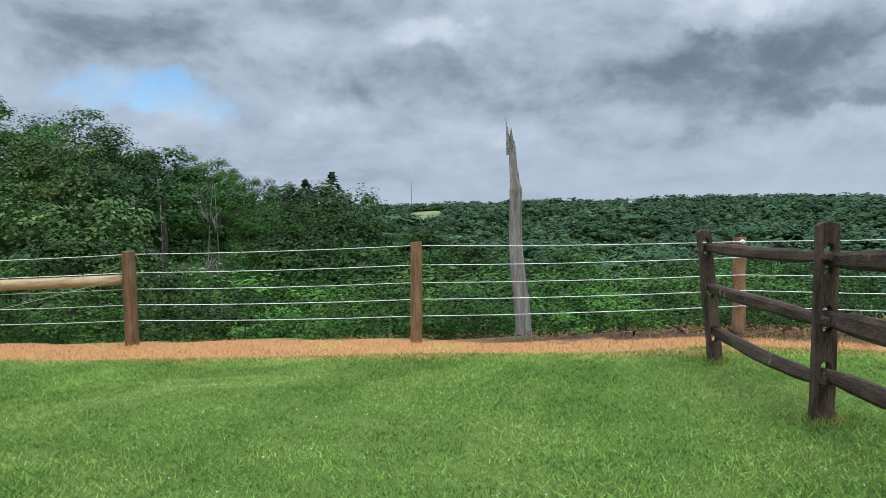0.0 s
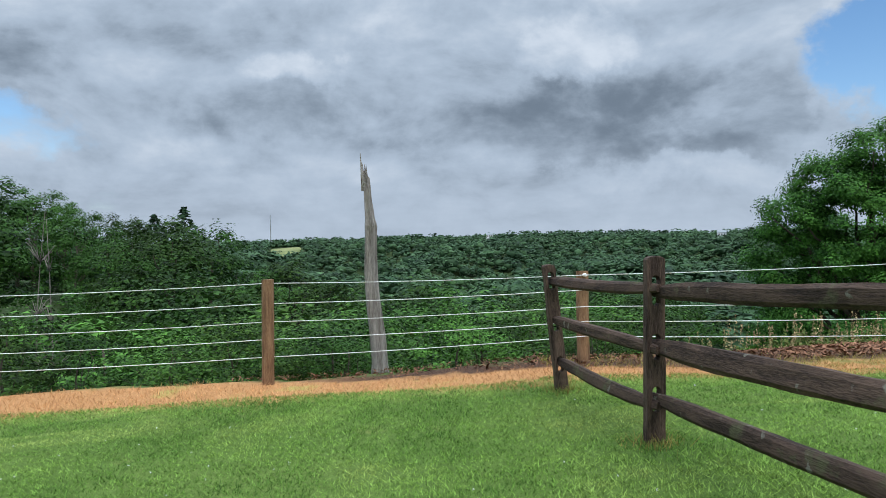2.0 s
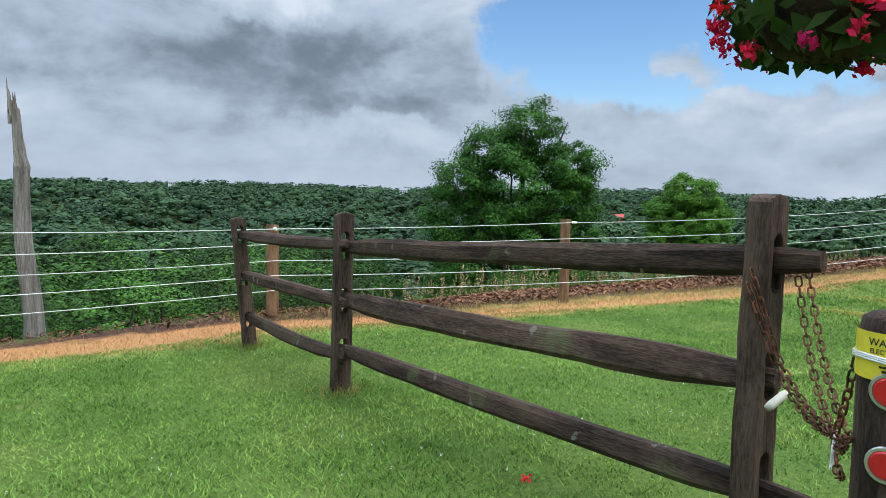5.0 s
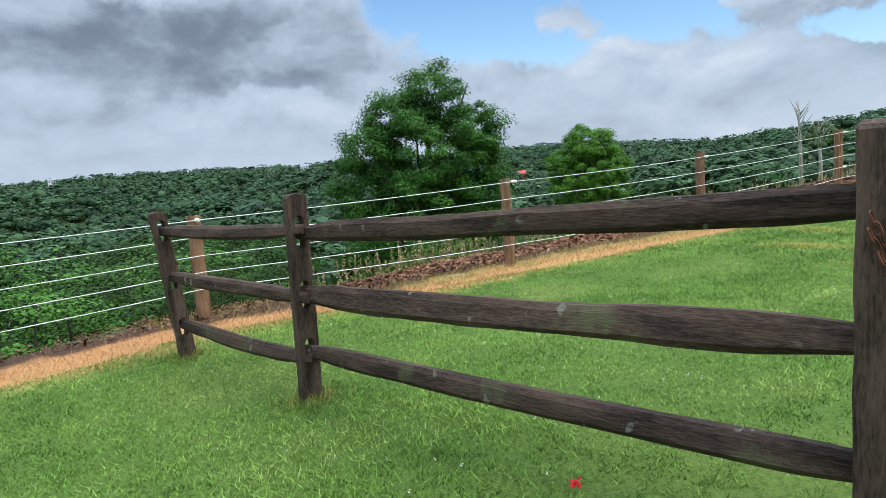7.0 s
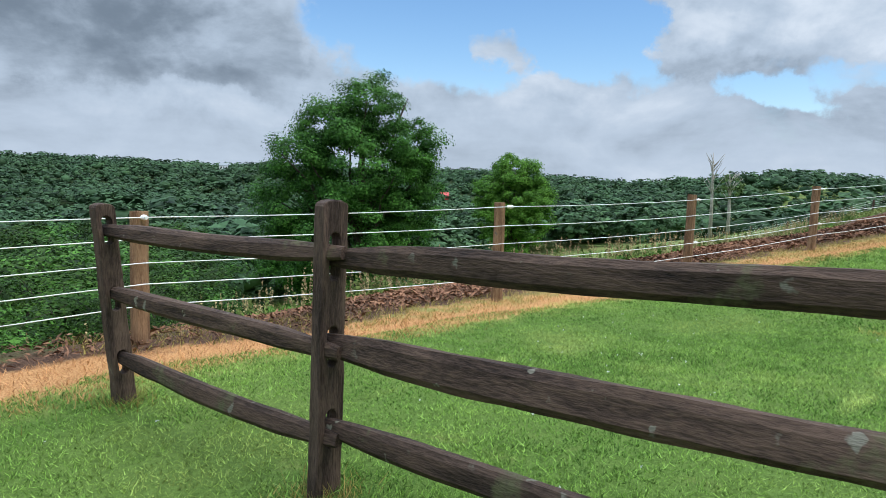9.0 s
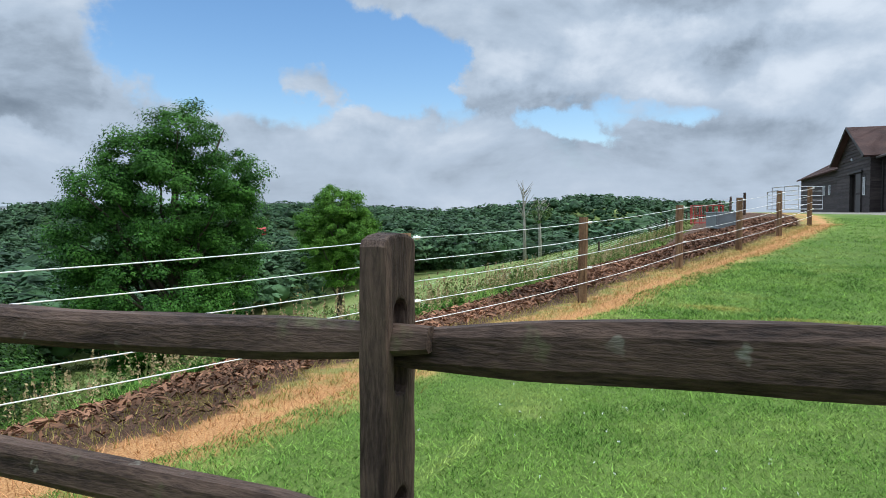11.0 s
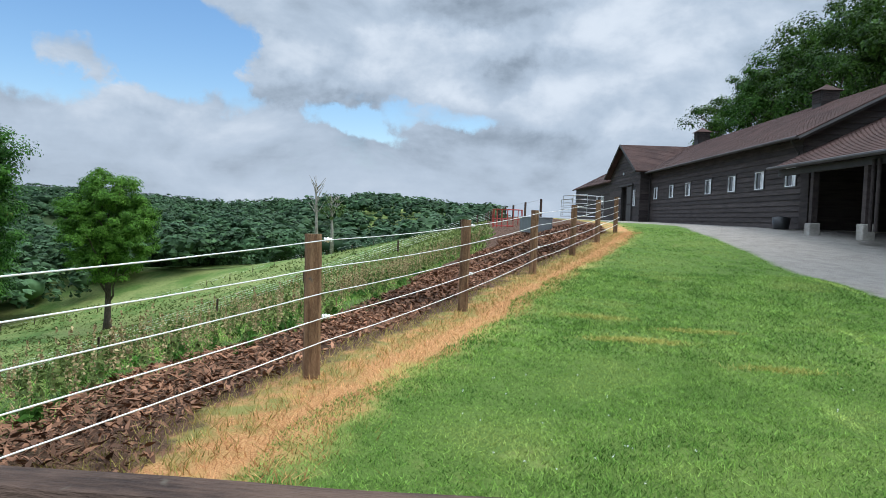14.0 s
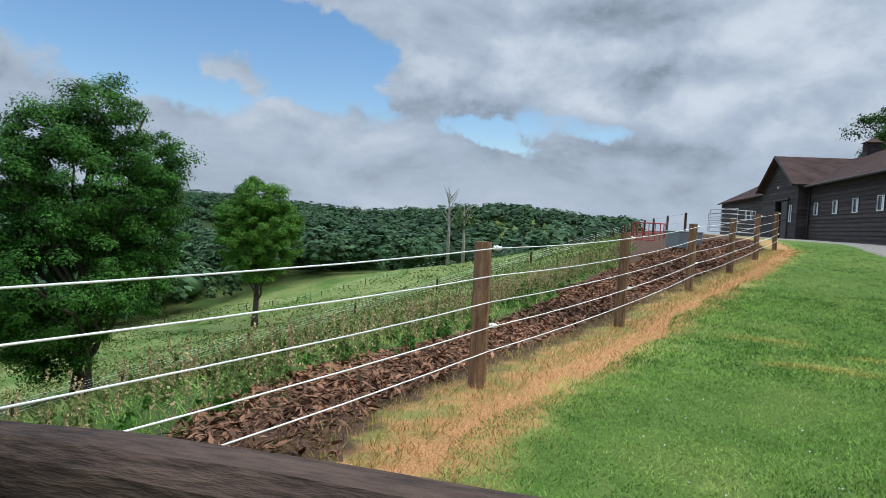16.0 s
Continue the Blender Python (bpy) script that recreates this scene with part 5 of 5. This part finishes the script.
chain = thing("chain", "rusty steel chain looped between gate and fence posts", "chain", pose(0, 0, 0))
LINK = None
CZ = gz(2.75, 1.64)
C_TOP = Vector((2.655, 1.665, 1.26))
C_MID = Vector((2.685, 1.565, 0.95))
C_LOW = Vector((2.79, 1.56, CZ + 1.10))
D_LOW = Vector((GX + 0.02, GY + 0.115, gz(GX, GY) + GH - 0.335))
KNOT = Vector((2.34, 1.21, 0.83))
for a, b, sag in ((C_TOP, C_MID, 0.0), (C_TOP + Vector((-0.02, 0, -0.05)), C_MID + Vector((-0.02, 0, -0.02)), 0.0), (C_MID, KNOT, 0.03), (C_MID + Vector((0, 0, -0.03)), KNOT, 0.05), (C_LOW, KNOT, 0.08), (C_LOW + Vector((0.01, -0.03, 0.03)), KNOT + Vector((0.01, -0.02, 0.02)), 0.06), (KNOT, D_LOW, 0.01), (KNOT + Vector((0, 0, -0.01)), D_LOW + Vector((-0.10, -0.03, 0.02)), 0.03), (KNOT + Vector((0, 0, -0.01)), D_LOW + Vector((-0.02, 0.01, -0.10)), 0.05), (KNOT + Vector((-0.01, 0, 0)), Vector((GX + 0.0, GY + 0.11, gz(GX, GY) + GH - 0.13)), 0.02)):
    n = max(4, int((b - a).length / 0.034))
    for i in range(n):
        f = (i + 0.5) / n
        p = a.lerp(b, f) - Vector((0, 0, 4 * sag * f * (1 - f)))
        p1 = a.lerp(b, f + 0.02) - Vector((0, 0, 4 * sag * (f + 0.02) * (0.98 - f)))
        q = part("link", LINK if LINK else chain_link(), M_RUST if LINK is None else None, chain)
        LINK = q.data
        turn = (p1 - p).to_track_quat("X", "Z").to_matrix().to_4x4()
        q.matrix_basis = Matrix.Translation(p) @ turn @ pose(0, 0, 0, 90 * (i % 2) + 20)
tag = thing("plastic_tag", "pale plastic tube clipped on the chain", "tag", Matrix.Translation(Vector((2.655, 1.545, 0.80))))
part("tube", tube(bmesh.new(), [(-0.045, 0.01, -0.022), (-0.03, 0.006, -0.015), (0.03, -0.006, 0.015), (0.045, -0.01, 0.022)], [0.013, 0.016, 0.016, 0.013], 12), M_TAG, tag, smooth=True)
tie = thing("cord_tie", "frayed white cord knotted round the chain", "cord", Matrix.Translation(KNOT))
for k in range(5):
    part("strand", tube(bmesh.new(), [(0, 0, 0.02), (-0.015 - 0.006 * k, -0.01, -0.02), (-0.02 - 0.009 * k, -0.012, -0.075 - 0.006 * (k % 3))], [0.004, 0.004, 0.0025], 5), M_INSUL, tie)

beam = thing("basket_pole", "brown painted square pole beside the gate post", "pole", on_ground(2.50, 1.02))
part("pole", a_box((-0.075, -0.075, -0.3), (0.075, 0.075, 3.05), 0.008), M_BEAM, beam)
part("bracket", tube(bmesh.new(), [(-0.06, 0.03, 2.55), (-0.25, 0.07, 2.78), (-0.45, 0.12, 2.80), (-0.53, 0.14, 2.74)], [0.010] * 4, 8), M_BLACK, beam, "black metal hanging bracket")

BX, BY, BZ = 1.985, 1.13, 1.845
basket = thing("hanging_basket", "hanging basket overflowing with red begonias and dark leaves", "flower basket", pose(BX, BY, BZ))
part("liner", tube(bmesh.new(), [(0, 0, 0.0), (0, 0, 0.012), (0, 0, 0.07), (0, 0, 0.15), (0, 0, 0.16)], [0.08, 0.115, 0.15, 0.165, 0.15], 24), M_COIR, basket, smooth=True)
r = np.random.default_rng(61)
n = 60
a = r.uniform(0, 6.28, n)
c = np.stack([np.cos(a) * r.uniform(0.02, 0.115, n), np.sin(a) * r.uniform(0.02, 0.115, n), r.uniform(-0.012, 0.012, n)], -1)
v, f = leaves(c, r.normal(size=(n, 3)), 0.009, r)
part("root_fringe", mesh_of("root_fringe", v, f, (M_COIR,)), None, basket)
for k in range(3):
    a = k * 2.094
    part("hanger", tube(bmesh.new(), [(math.cos(a) * 0.18, math.sin(a) * 0.18, 0.15), (0, 0, 0.88)], [0.003, 0.003], 5), M_BLACK, basket)
n = 420
a = r.uniform(0, 6.28, n)
el = r.uniform(-0.85, 1.3, n)
rad = r.uniform(0.75, 1.0, n)
c = np.stack([np.cos(a) * np.cos(el) * 0.255, np.sin(a) * np.cos(el) * 0.255, 0.16 + np.sin(el) * 0.22], -1) * rad[:, None]
out = c - np.array([0, 0, 0.05])
v, f = leaves(c, out / 0.25 + r.normal(size=(n, 3)) * 0.5, 0.036, r)
part("leaves", mesh_of("leaves", v, f, (M_BASKETLEAF,)), None, basket, "glossy dark green leaves")
for k in range(110):
    aa, ee = r.uniform(0, 6.28), r.uniform(-0.75, 1.1)
    p = Vector((math.cos(aa) * math.cos(ee) * 0.265, math.sin(aa) * math.cos(ee) * 0.265, 0.16 + math.sin(ee) * 0.24))
    cc = np.array(p)[None] + r.normal(size=(26, 3)) * 0.011
    v, f = leaves(cc, r.normal(size=(26, 3)) + np.array([math.cos(aa), math.sin(aa), 0])[None], 0.0115, r)
    part("blossom", mesh_of("blossom", v, f, (M_PETAL,)), None, basket)

petal = thing("fallen_blossom", "single red blossom fallen on the lawn", "flower", on_ground(2.58, 2.74))
cc = r.normal(size=(24, 3)) * np.array([0.012, 0.012, 0.006]) + np.array([0, 0, 0.05])
v, f = leaves(cc, r.normal(size=(24, 3)) + np.array([0, 0, 0.6]), 0.012, r)
part("petals", mesh_of("petals", v, f, (M_PETAL,)), None, petal)

# ---- paddock beyond the wire fence ----
def field_fence(name, label, pts, h, spacing, wires, radius, mat, wire_r=0.006, wire_mat=None):
    t = thing(name, label, "fence")
    tops = []
    data = None
    for a, b in zip(pts, pts[1:]):
        n = max(1, int(math.hypot(b[0] - a[0], b[1] - a[1]) / spacing))
        for i in range(n):
            f = i / n
            tops.append((a[0] + (b[0] - a[0]) * f, a[1] + (b[1] - a[1]) * f))
    for x, y in tops:
        p = part("post", data if data else tube(bmesh.new(), [(0, 0, -0.3), (0, 0, h * 0.5), (0, 0, h)], [radius, radius, radius * 0.95], 8), None if data else mat, t)
        data = p.data
        p.matrix_basis = pose(x, y, gz(x, y), random.uniform(-2, 2), random.uniform(-2, 2), random.uniform(0, 90))
    for k in range(wires):
        z = h * (0.95 - k * 0.8 / max(1, wires))
        part("wire", tube(bmesh.new(), [(x, y, gz(x, y) + z) for x, y in tops], [wire_r] * len(tops), 4), wire_mat or M_WIRE, t)
    return t


field_fence("pasture_fence", "low wire fence with dark posts crossing the pasture", [(30, 52), (38, 47.5), (46, 45.5), (55, 40), (60, 32), (63, 25), (70, 17.5), (80, 12), (95, 9), (104, 8)], 1.25, 6.0, 5, 0.10, M_POST_DARK, 0.006)
field_fence("far_pasture_fence", "thin wire fence along the far pasture edge", [(60, 106), (92, 110), (118, 100), (140, 76), (152, 60), (160, 44), (166, 30)], 1.2, 5.0, 2, 0.07, M_POST_DARK, 0.006)
field_fence("crest_fence", "dark fence posts along the paddock crest", [(46, 4.2), (60, 6.0), (80, 8.2), (104, 10.5)], 1.35, 5.2, 2, 0.085, M_POST_DARK, 0.008, M_STEELWIRE)


def pipe_gate(at, width, height):
    t = thing("pipe_gate", "galvanised tubular farm gate", "gate", at)
    part("frame", tube(bmesh.new(), [(0, 0, 0.25), (0, 0, height), (width, 0, height), (width, 0, 0.25), (0, 0, 0.25)], [0.03] * 5, 8), M_GALV, t)
    for k in range(1, 5):
        z = 0.25 + (height - 0.25) * k / 5
        part("bar", tube(bmesh.new(), [(0, 0, z), (width, 0, z)], [0.018, 0.018], 6), M_GALV, t)
    return t


pipe_gate(on_ground(45, 1.4, 0, 20), 3.6, 1.6)
pipe_gate(on_ground(49.5, 1.9, 0, -50), 3.0, 1.7)
pipe_gate(on_ground(41.5, 2.6, 0, 8), 3.0, 1.25)
trough = thing("water_trough", "grey metal water trough in the paddock", "trough", on_ground(29.5, 5.0, 0, 12))
bm = bmesh.new()
for lo, hi in (((-1.1, -0.4, 0.0), (1.1, 0.4, 0.06)), ((-1.1, -0.4, 0.06), (1.1, -0.35, 0.6)), ((-1.1, 0.35, 0.06), (1.1, 0.4, 0.6)), ((-1.1, -0.35, 0.06), (-1.05, 0.35, 0.6)), ((1.05, -0.35, 0.06), (1.1, 0.35, 0.6))):
    box(bm, lo, hi, 0.012)
part("tank", bm, M_TROUGH, trough)
part("rim", tube(bmesh.new(), [(-1.1, -0.4, 0.6), (1.1, -0.4, 0.6), (1.1, 0.4, 0.6), (-1.1, 0.4, 0.6), (-1.1, -0.4, 0.6)], [0.03] * 5, 8), M_TROUGH, trough)
feeder = thing("hay_feeder", "faded red steel ring hay feeder in the paddock", "feeder", on_ground(46, 6.3))
for z in (0.1, 0.55, 1.15):
    part("hoop", tube(bmesh.new(), [(math.cos(a) * 0.95, math.sin(a) * 0.95, z) for a in np.linspace(0, 6.283, 25)], [0.03] * 25, 6), M_REDPAINT, feeder)
for k in range(16):
    a = k * 6.283 / 16
    part("bar", tube(bmesh.new(), [(math.cos(a) * 0.95, math.sin(a) * 0.95, 0.0), (math.cos(a) * 0.95, math.sin(a) * 0.95, 1.15)], [0.022, 0.022], 6), M_REDPAINT, feeder)


# ---- far houses and mast ----
def far_house(b, d, w, dp, h, wall, roof, label, turn):
    x, y = d * math.sin(radians(b)), d * math.cos(radians(b))
    t = thing("far_house", label, "house", on_ground(x, y, -6.0, turn))
    part("wall", a_box((-w / 2, -dp / 2, -8), (w / 2, dp / 2, h)), wall, t)
    bm = bmesh.new()
    v = [bm.verts.new(p) for p in ((-w / 2 - 0.5, -dp / 2 - 0.5, h), (w / 2 + 0.5, -dp / 2 - 0.5, h), (w / 2 + 0.5, dp / 2 + 0.5, h), (-w / 2 - 0.5, dp / 2 + 0.5, h), (-w / 2 - 0.5, 0, h + dp * 0.4), (w / 2 + 0.5, 0, h + dp * 0.4))]
    for f in ((3, 2, 1, 0), (0, 1, 5, 4), (2, 3, 4, 5), (1, 2, 5), (3, 0, 4)):
        bm.faces.new([v[i] for i in f])
    part("roof", bm, roof, t)
    for k in (-0.3, 0.0, 0.3):
        part("window", a_box((k * w - 0.6, -dp / 2 - 0.05, h * 0.4), (k * w + 0.6, -dp / 2 + 0.02, h * 0.75)), M_DARKGLASS, t)


far_house(33.0, 790, 9, 7, 5.0, M_WHITE, M_TROUGH, "small white house on the far wooded hillside", -33)
far_house(50.8, 610, 9, 7, 4.5, M_REDPAINT, M_REDPAINT, "red farm building on the far hillside", -50)
far_house(14.6, 880, 8, 6, 4.5, M_WHITE, M_TROUGH, "pale house among trees on the far ridge", -14)
mast = thing("radio_mast", "thin lattice radio mast on the far ridge", "mast", on_ground(-57, 900))
for dx, dy in ((0, 0), (1.2, 0), (0.6, 1.0)):
    part("leg", tube(bmesh.new(), [(dx, dy, 0), (dx * 0.5 + 0.3, dy * 0.5 + 0.2, 42)], [0.35, 0.2], 5), M_GALV, mast)


# ---- grass, weeds and mulch ----
def blades(name, label, category, x, y, height, width, mat, rng, lean=0.35, lift=0.0):
    n = len(x)
    z = ground_z(x, y) + lift
    a = rng.uniform(0, 6.283, n)
    side = np.stack([np.cos(a), np.sin(a), np.zeros(n)], -1) * (width * rng.uniform(0.6, 1.4, n))[:, None] / 2
    tilt = np.stack([rng.normal(size=n), rng.normal(size=n), np.zeros(n)], -1) * lean
    h = (height * rng.uniform(0.5, 1.3, n))[:, None]
    p = np.stack([x, y, z - 0.006], -1)
    v = np.stack([p - side, p + side, p + (np.array([0, 0, 1.0]) + tilt) * h], 1).reshape(-1, 3)
    me = mesh_of(name, v, np.arange(n * 3).reshape(n, 3), (mat,))
    return tagged(new(name, me), label, category, kind="stuff")


g = np.random.default_rng(77)


def patchy(x, y, k, o):
    return 0.5 + 0.25 * np.sin(x * k + o + 1.7 * np.sin(y * k * 0.8)) + 0.25 * np.sin(y * k * 1.3 - o + 1.3 * np.sin(x * k * 0.6))


def scatter(x0, x1, y0, y1, n):
    return g.uniform(x0, x1, n), g.uniform(y0, y1, n)


xs, ys = [], []
for (x0, x1, y0, y1), n in (((-5.5, 9.5, 2.2, 9.0), 430000), ((-8.5, -5.5, 4, 10), 18000), ((9.5, 17, -0.6, 6.4), 70000), ((17, 30, -1.0, 5), 26000), ((3, 9.5, -0.5, 2.2), 25000)):
    x, y = scatter(x0, x1, y0, y1, n // 9)
    x = x.repeat(9) + g.normal(size=len(x) * 9) * (0.040 if x1 < 10 else 0.06)
    y = y.repeat(9) + g.normal(size=len(y) * 9) * (0.040 if x1 < 10 else 0.06)
    keep = (fence_side(x, y) < -1.0 + 0.25 * patchy(x, y, 2.1, 0.3) + np.interp(x, (2.5, 6.5), (0, 0.30))) & (gravel_side(x, y) < 0)
    xs.append(x[keep])
    ys.append(y[keep])
x, y = np.concatenate(xs), np.concatenate(ys)
tall = 0.021 + 0.014 * patchy(x, y, 1.4, 0) + np.where(x > 9.5, 0.012, 0)
near_post = np.min([np.hypot(x - px, y - py) for (px, py), *_ in RAIL_POSTS], 0)
tall = tall + 0.05 * np.clip(1 - near_post / 0.25, 0, 1)
blades("lawn_grass", "short mown green lawn grass blades", "grass", x, y, tall, np.where(x > 9.5, 0.017, 0.0090), M_GRASS, g, 0.9)
x, y = scatter(-9, 27, 1.0, 11, 330000)
s = fence_side(x, y)
band = s + 0.35 * (patchy(x, y, 2.3, 1.0) - 0.5) - np.interp(x, (2.5, 6.5), (0, 0.30))
keep = (band > -1.1) & (s < np.interp(x, (-1, 1, 5, 7), (0.0, -0.42, -0.42, -0.12)) + 0.2 * patchy(x, y, 4.0, 2))
blades("dead_grass", "sprayed orange dead grass strip along the fence", "grass", x[keep], y[keep], 0.055, np.full(keep.sum(), 0.007), M_DRY, g, 0.8)
keep = (s > -1.7) & (s < 0.42) & (g.random(len(x)) < 0.10 * np.clip(1 - np.abs(band + 1.05) / 0.5, 0, 1) + np.where((s > -0.35) & (x > 3), 0.55, 0.0))
blades("yellow_grass", "yellowing grass at the edge of the sprayed strip", "grass", x[keep], y[keep], 0.075, np.full(keep.sum(), 0.008), M_YELLOW, g, 0.6)

# thin strawy streaks in the lawn
xs, ys = [], []
for cx, cy, rx, ry, n in ((11.9, 4.64, 0.20, 0.55, 1100), (10.3, 4.35, 0.20, 0.66, 1500), (11.2, 3.4, 0.18, 0.6, 800), (9.2, 3.1, 0.16, 0.5, 500)):
    a = g.uniform(0, 6.283, n)
    q = np.sqrt(g.random(n)) * g.uniform(0.4, 1.2, n)
    xs.append(cx + np.cos(a) * q * rx)
    ys.append(cy + np.sin(a) * q * ry + 0.1 * g.normal(size=n))
x, y = np.concatenate(xs), np.concatenate(ys)
blades("straw_streaks", "pale dry streaks left in the mown lawn", "grass", x, y, 0.04, np.full(len(x), 0.014), M_YELLOW, g, 1.1)

# dry tufts round the feet of the rail fence
xs, ys = [], []
for (px, py), *_ in RAIL_POSTS:
    xs.append(px + g.normal(size=260) * 0.10)
    ys.append(py + g.normal(size=260) * 0.10)
x, y = np.concatenate(xs), np.concatenate(ys)
blades("post_tufts", "dry uncut grass tufts round the fence posts", "grass", x, y, 0.085, np.full(len(x), 0.006), M_YELLOW, g, 0.5)

# mulch chips
x, y = scatter(-0.8, 30, 1.0, 12, 380000)
s = fence_side(x, y)
keep = np.flatnonzero((g.random(len(s)) < np.clip((s - 0.1) / 0.5, np.where(x < 6, 0.45, 0.08), 1)) & (s > np.interp(x, (-0.5, 1.2, 5, 7), (0.10, -0.36, -0.36, 0.22)) + 0.22 * patchy(x, y, 3, 0)) & (s < np.interp(x, (1, 3.5, 6.5, 12, 24), (0.25, 0.55, 1.25, 1.25, 3.8)) + 0.5 * patchy(x, y, 1.7, 1)))[:100000]
x, y = x[keep], y[keep]
n = len(x)
c = np.stack([x, y, ground_z(x, y) + 0.015 + 0.05 * g.random(n)], -1)
nr = np.stack([g.normal(size=n) * 0.6, g.normal(size=n) * 0.6, np.ones(n)], -1)
v, f = leaves(c, nr, (np.interp(x, (0, 5, 12, 30), (0.022, 0.034, 0.038, 0.06)) * g.choice((0.5, 0.8, 1.0, 1.7), n))[:, None], g, slim=0.26)
tagged(new("bark_mulch", mesh_of("bark_mulch", v, f, (M_CHIP,))), "red-brown bark mulch heaped along the fence", "mulch", kind="stuff")

# weeds along the mulch and over the pasture
x, y = scatter(2.0, 40, 2.5, 16, 170000)
s = fence_side(x, y)
dens = patchy(x, y, 1.1, 0.6) * patchy(x, y, 3.1, 2.0) * 2.2
s = s - np.interp(x, (12, 24), (0, 3.5))
keep = (s > 1.0 + 0.3 * patchy(x, y, 2.0, 0.5)) & (s < 6.5) & (g.random(len(x)) < 0.35 + dens * 0.6)
blades("bank_grass", "rough green grass along the mulch bank", "grass", x[keep], y[keep], 0.07 + 0.10 * patchy(x[keep], y[keep], 0.9, 3) ** 2, np.full(keep.sum(), 0.012), M_GRASS, g, 0.9)


def weed_patch(name, label, n, s_lo, s_hi, tall, mat, leaf, per, upright):
    x, y = scatter(2.5, 36, 2.5, 15, n)
    s = fence_side(x, y) - np.interp(x, (12, 24), (0, 3.5))
    keep = (s > s_lo) & (s < s_hi) & (g.random(n) < patchy(x, y, 0.8, 1.2) * patchy(x, y, 2.3, 0.4) * 2.4)
    x, y = x[keep], y[keep]
    h = tall * g.uniform(0.45, 1.3, len(x))
    f = g.random((len(x), per)) ** 0.8
    r = (1.05 - f) * 0.30 * h[:, None] * upright
    a = g.uniform(0, 6.283, f.shape)
    c = np.stack([x[:, None] + np.cos(a) * r, y[:, None] + np.sin(a) * r, ground_z(x, y)[:, None] + f * h[:, None]], -1).reshape(-1, 3)
    nr = np.stack([np.cos(a), np.sin(a), np.full(a.shape, 0.5)], -1).reshape(-1, 3) + g.normal(size=(c.shape[0], 3)) * 0.6
    v, fc = leaves(c, nr, leaf, g)
    tagged(new(name, mesh_of(name, v, fc, (mat,))), label, "weeds", kind="stuff")


weed_patch("tall_weeds", "tall leafy green weeds growing along the mulch bank", 3600, 1.35, 4.4, 0.34, M_WEED, 0.028, 40, 1.0)
weed_patch("dock_seed_heads", "brown dock seed heads among the weeds", 6500, 1.4, 5.2, 0.52, M_SEED, 0.018, 34, 0.28)
weed_patch("broad_weeds", "low broad-leaved bright weeds beside the mulch", 2400, 1.15, 3.0, 0.12, M_BUSH, 0.045, 22, 1.6)
b, d = np.radians(g.uniform(33, 92, 90000)), 14 + 150 * g.random(90000) ** 1.5
x, y = d * np.sin(b), d * np.cos(b)
s = fence_side(x, y)
keep = (s > 4.5) & (s < 105) & (g.random(len(x)) < 0.25 + patchy(x, y, 0.23, 1) * patchy(x, y, 0.7, 2) * 1.6)
blades("pasture_grass", "rough tufted pasture grass on the slope", "grass", x[keep], y[keep], 0.10 + d[keep] * 0.0018, 0.03 + d[keep] * 0.0022, M_WEED, g, 1.1)

# clover flowers in the lawn
x, y = scatter(-3, 9, 2.5, 7.2, 420)
keep = (fence_side(x, y) < -1.3) & (g.random(420) < patchy(x, y, 1.0, 4) * 0.7)
x, y = x[keep], y[keep]
n = len(x)
c = np.stack([x, y, ground_z(x, y) + 0.045], -1).repeat(5, 0) + g.normal(size=(n * 5, 3)) * 0.004
v, f = leaves(c, g.normal(size=(n * 5, 3)), 0.0055, g)
tagged(new("clover_flowers", mesh_of("clover_flowers", v, f, (M_WHITE,))), "tiny white clover flowers dotted in the lawn", "flowers", kind="stuff")
